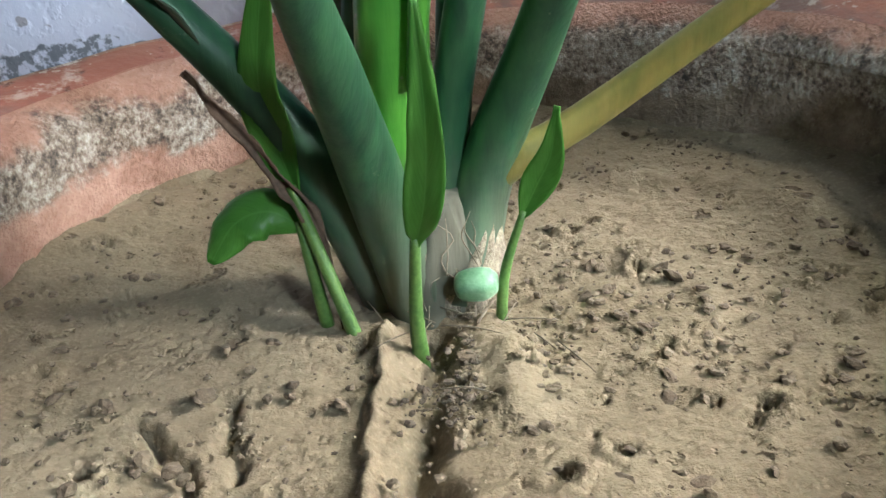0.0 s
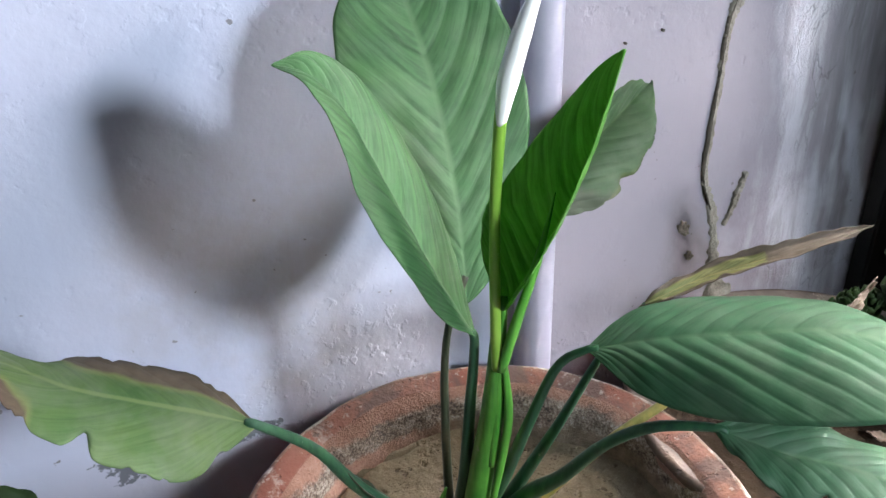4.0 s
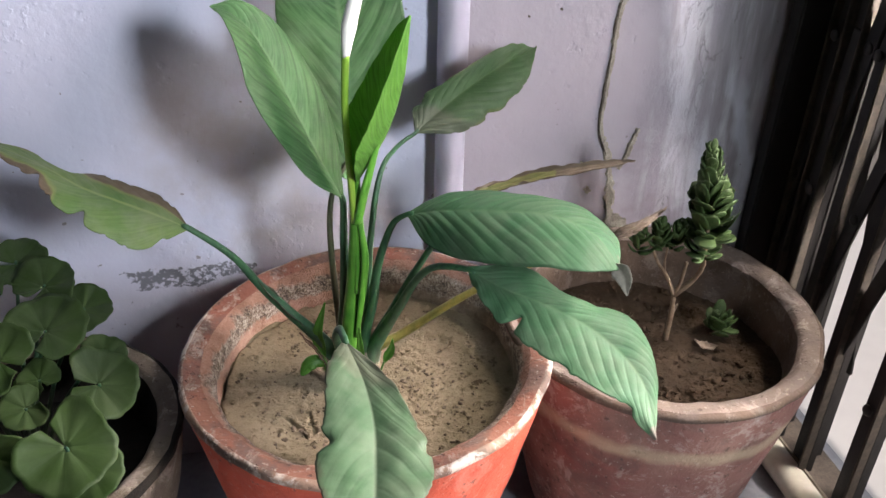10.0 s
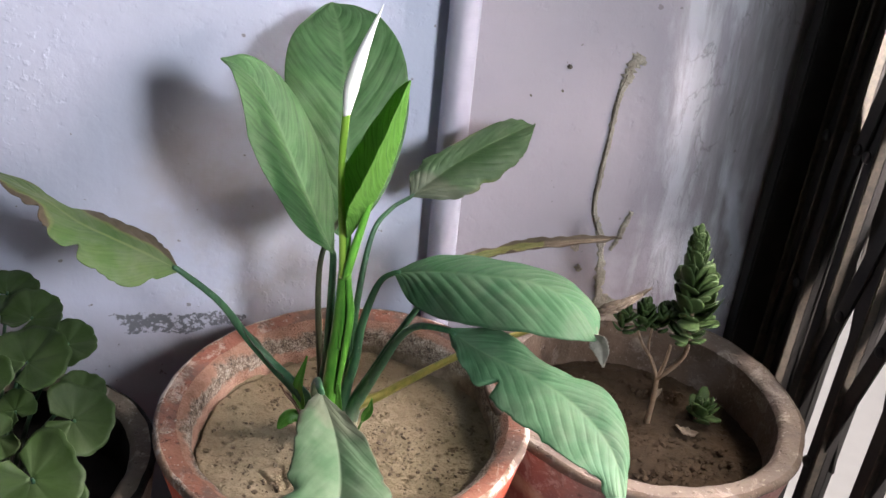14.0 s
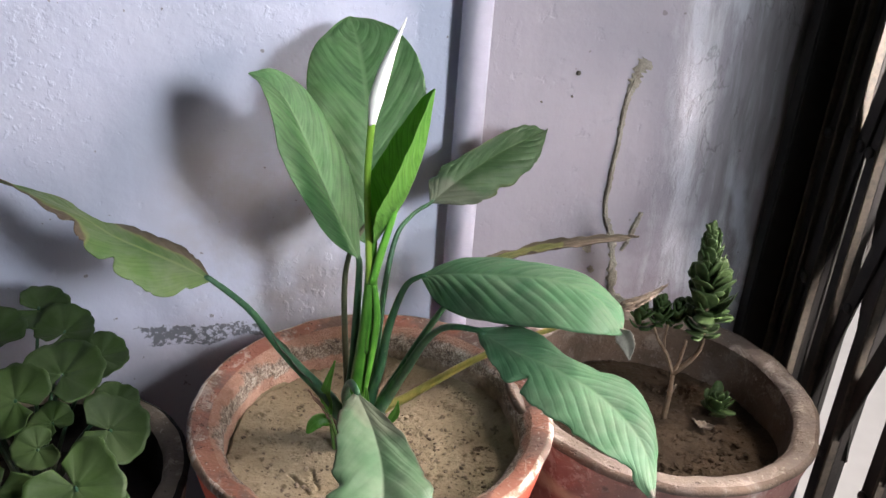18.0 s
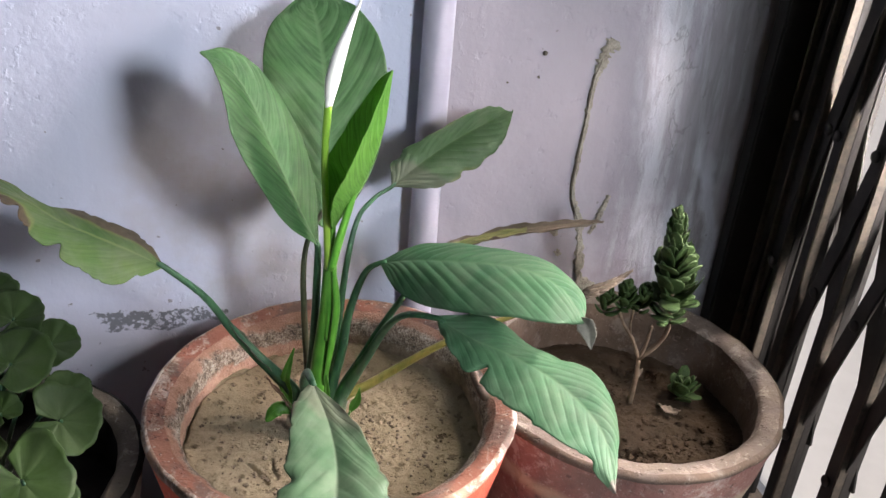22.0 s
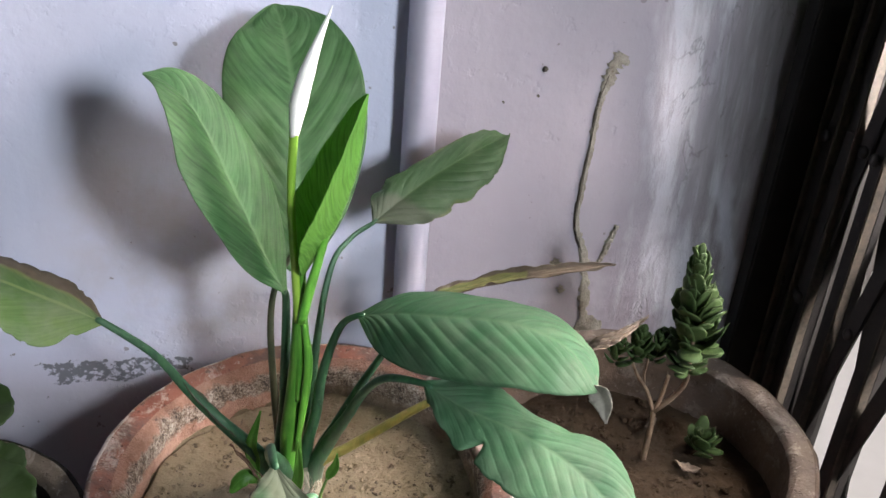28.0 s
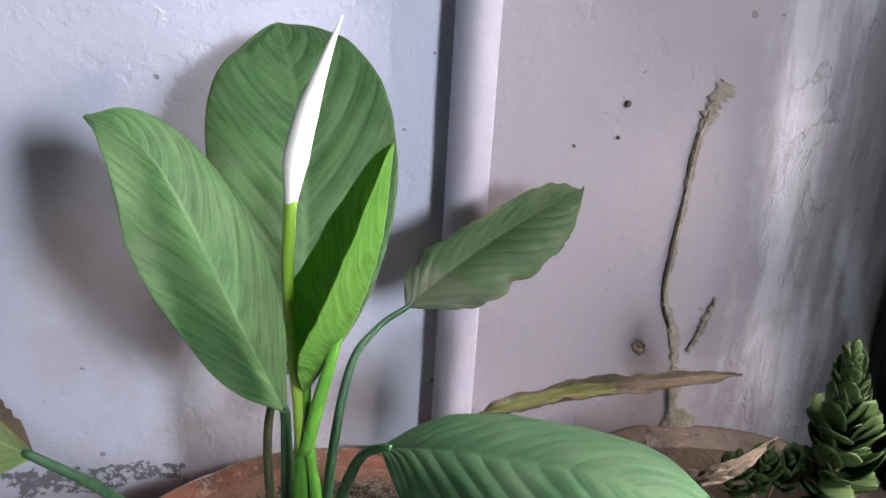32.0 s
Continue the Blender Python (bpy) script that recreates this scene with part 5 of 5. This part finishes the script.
# ---- wall damage ----
def strip(name, path, widths, material, proud, seed, label):
    """A ragged raised or bare strip that follows a line on the wall."""
    bm = bmesh.new()
    n = 150
    line = spline([(x, 0, z) for x, z in path], n)
    top, rows = [], []
    for k, q in enumerate(line):
        t = (line[min(k + 1, n)] - line[max(k - 1, 0)]).normalized()
        side = Vector((t.z, 0, -t.x))
        w = np.interp(k / n, np.linspace(0, 1, len(widths)), widths) / 2
        l = w * (1 + 0.9 * noise.noise(Vector((k * 0.11, seed, 0))) + 0.9 * noise.noise(Vector((k * 0.43, seed, 2))))
        r = w * (1 + 0.9 * noise.noise(Vector((k * 0.11, seed, 5))) + 0.9 * noise.noise(Vector((k * 0.43, seed, 7))))
        row = []
        for c, (o, h) in enumerate(((-l, 0.0), (-l * 0.8, proud), (-l * 0.3, proud * 0.7), (0.0, proud * 0.5), (r * 0.35, proud * 0.8), (r * 0.8, proud), (r, 0.0))):
            p = q + side * o
            jig = 0.0010 * noise.noise(Vector((p.x * 240, seed, p.z * 240)))
            row.append(bm.verts.new((p.x, wall_y(p.z) - 0.0028 - h - (jig if h else -0.006), p.z)))
        rows.append(row)
    for r0, r1 in zip(rows, rows[1:]):
        for c in range(6):
            bm.faces.new((r0[c], r1[c], r1[c + 1], r0[c + 1]))
    return tagged(part(name, bm, material, None, "", True), label, "wall crack", "", "structure")


CRACK_LINE = [(0.364, 0.690), (0.353, 0.665), (0.345, 0.633), (0.342, 0.578), (0.339, 0.529), (0.338, 0.480), (0.352, 0.442), (0.362, 0.385), (0.366, 0.325)]
strip("wall_crack", CRACK_LINE, [0.021, 0.016, 0.008, 0.006, 0.005, 0.006, 0.010, 0.014, 0.018], PLASTER, 0.0005, 1, "ragged strip of bare cement over a filled crack")
strip("wall_crack_line", [(x - 0.003, z) for x, z in CRACK_LINE[1:7]], [0.0008, 0.0022, 0.0010, 0.0024, 0.0010, 0.0016], CRACK, 0.0014, 2, "dark crack running down the bare strip")
strip("wall_crack_branch", [(0.392, 0.478), (0.384, 0.455), (0.378, 0.437), (0.370, 0.42)], [0.004, 0.008, 0.006, 0.004], PLASTER, 0.0015, 3, "short branch of the filled crack")
strip("wall_patch", [(0.366, 0.345), (0.376, 0.338), (0.392, 0.336)], [0.018, 0.02, 0.010], PLASTER, 0.0012, 4, "bare cement patch at the foot of the crack")
strip("wall_patch", [(0.312, 0.432), (0.318, 0.425), (0.322, 0.418)], [0.006, 0.011, 0.004], PLASTER, 0.001, 5, "small flaked patch in the paint")
strip("wall_patch", [(0.325, 0.395), (0.331, 0.388)], [0.006, 0.006], PLASTER, 0.001, 6, "small flaked patch in the paint")
for k, (x, z, r) in enumerate(((0.273, 0.669, 0.0028), (0.268, 0.638, 0.0014), (0.227, 0.630, 0.0012))):
    strip("wall_hole", [(x, z + r), (x, z - r)], [r * 0.8, r * 1.8, r * 0.8], CRACK, 0.0008, 10 + k, "small dark hole in the plaster")


# ---- folding gate ----
def gate():
    t = thing("folding_gate", (0.64, 0.05, 0.0), "dark iron folding lattice gate, pushed half open", "gate")
    rows, high, rise = (0.466, 0.437, 0.404, 0.350, 0.276, 0.183, 0.094, 0.003, -0.088), 2.0, 0.40

    def shared(name, mesh, m, parent=t):
        ob = new(name, mesh)
        ob.parent = parent
        ob.matrix_parent_inverse = t.matrix_world.inverted()
        ob.matrix_basis = m
        return ob

    def bar(name, sx, sy, sz, material, z=0.0):
        bm = bmesh.new()
        box(bm, pose(0, 0, z), sx, sy, sz, 0.0012)
        return mesh_of(name, bm, material, False)

    upright = bar("upright", 0.012, 0.034, high, IRON, high / 2 + 0.03)
    flange = bar("upright_flange", 0.014, 0.004, high, IRON_DUST_LIT, high / 2 + 0.03)
    rear = bar("rear_upright", 0.010, 0.020, high, IRON, high / 2 + 0.03)
    lip = bar("lit_dusty_edge", 0.006, 0.007, high * 0.9, TAN_LIT, high / 2)
    flats = {}
    for gap in sorted({round(a - b, 3) for a, b in zip(rows, rows[1:])}):
        flats[gap] = bar("lattice_bar", 0.005, 0.022, math.hypot(rise, gap) + 0.03, IRON)
    strip_mesh = bar("lattice_strip", 0.005, 0.009, 0.26, TAN_LIT)
    bm = bmesh.new()
    bmesh.ops.create_uvsphere(bm, u_segments=10, v_segments=6, radius=0.008, matrix=Matrix.Diagonal((0.5, 1, 1, 1)))
    rivet = mesh_of("rivet", bm, IRON)
    for k, y in enumerate(rows):
        shared("upright", upright, pose(0.630, y, 0))
        shared("upright_flange", flange, pose(0.618, y - 0.0155, 0))
        shared("rear_upright", rear, pose(0.664, y + 0.020, 0))
        # pale strips beside the uprights stand in for their lit, dusty edges
        if k % 2:
            shared("lit_dusty_edge", lip, pose(0.671, y + 0.033, 0))
        if k == len(rows) - 1:
            continue
        gap = round(y - rows[k + 1], 3)
        lean = math.degrees(math.atan2(gap, rise))
        shift = 0.20 if k == 2 else 0.0
        for j in range(5):
            z = 0.415 + shift + (j - (1 if shift else 0)) * rise
            if z < 0.22 or z > 1.8:
                continue
            shared("lattice_bar", flats[gap], pose(0.622, y - gap / 2, z, lean))
            shared("lattice_bar", flats[gap], pose(0.648, y - gap / 2, z, -lean))
            shared("rivet", rivet, pose(0.619, y - gap / 2, z))
            shared("rivet", rivet, pose(0.613, y, z - rise / 2))
            if (k + j) % 2:
                shared("lattice_strip", strip_mesh, pose(0.676, y - gap / 2 + 0.075, z + 0.17, lean * 0.35))
    # the thin pale strip by the floor track stands in for its lit edge
    for name, x, wide, z, thick, material in (("floor_track", 0.655, 0.055, 0.014, 0.026, RUST), ("track_lit_edge", 0.622, 0.007, 0.020, 0.036, TAN_LIT), ("head_track", 0.645, 0.06, 2.07, 0.05, IRON)):
        bm = bmesh.new()
        box(bm, pose(x, -0.45, z), wide, 1.80, thick, 0.002)
        shared(name, mesh_of(name, bm, material, False), Matrix())
    return t


gate()


def door_frame_post():
    bm = bmesh.new()
    box(bm, pose(0.600, 0.472, 1.06), 0.05, 0.026, 2.12, 0.003)
    tagged(part("gate_post", bm, IRON, None, "", False), "dark iron jamb post fixed to the wall", "post", "", "structure")
    bm = bmesh.new()
    tube(bm, [(0.604, 0.44, 0.021), (0.604, 0.0, 0.021), (0.604, -1.34, 0.021)], [0.021], 6, 16)
    tagged(part("threshold_bar", bm, CREAM), "cream painted bar along the gate threshold", "threshold bar")


door_frame_post()
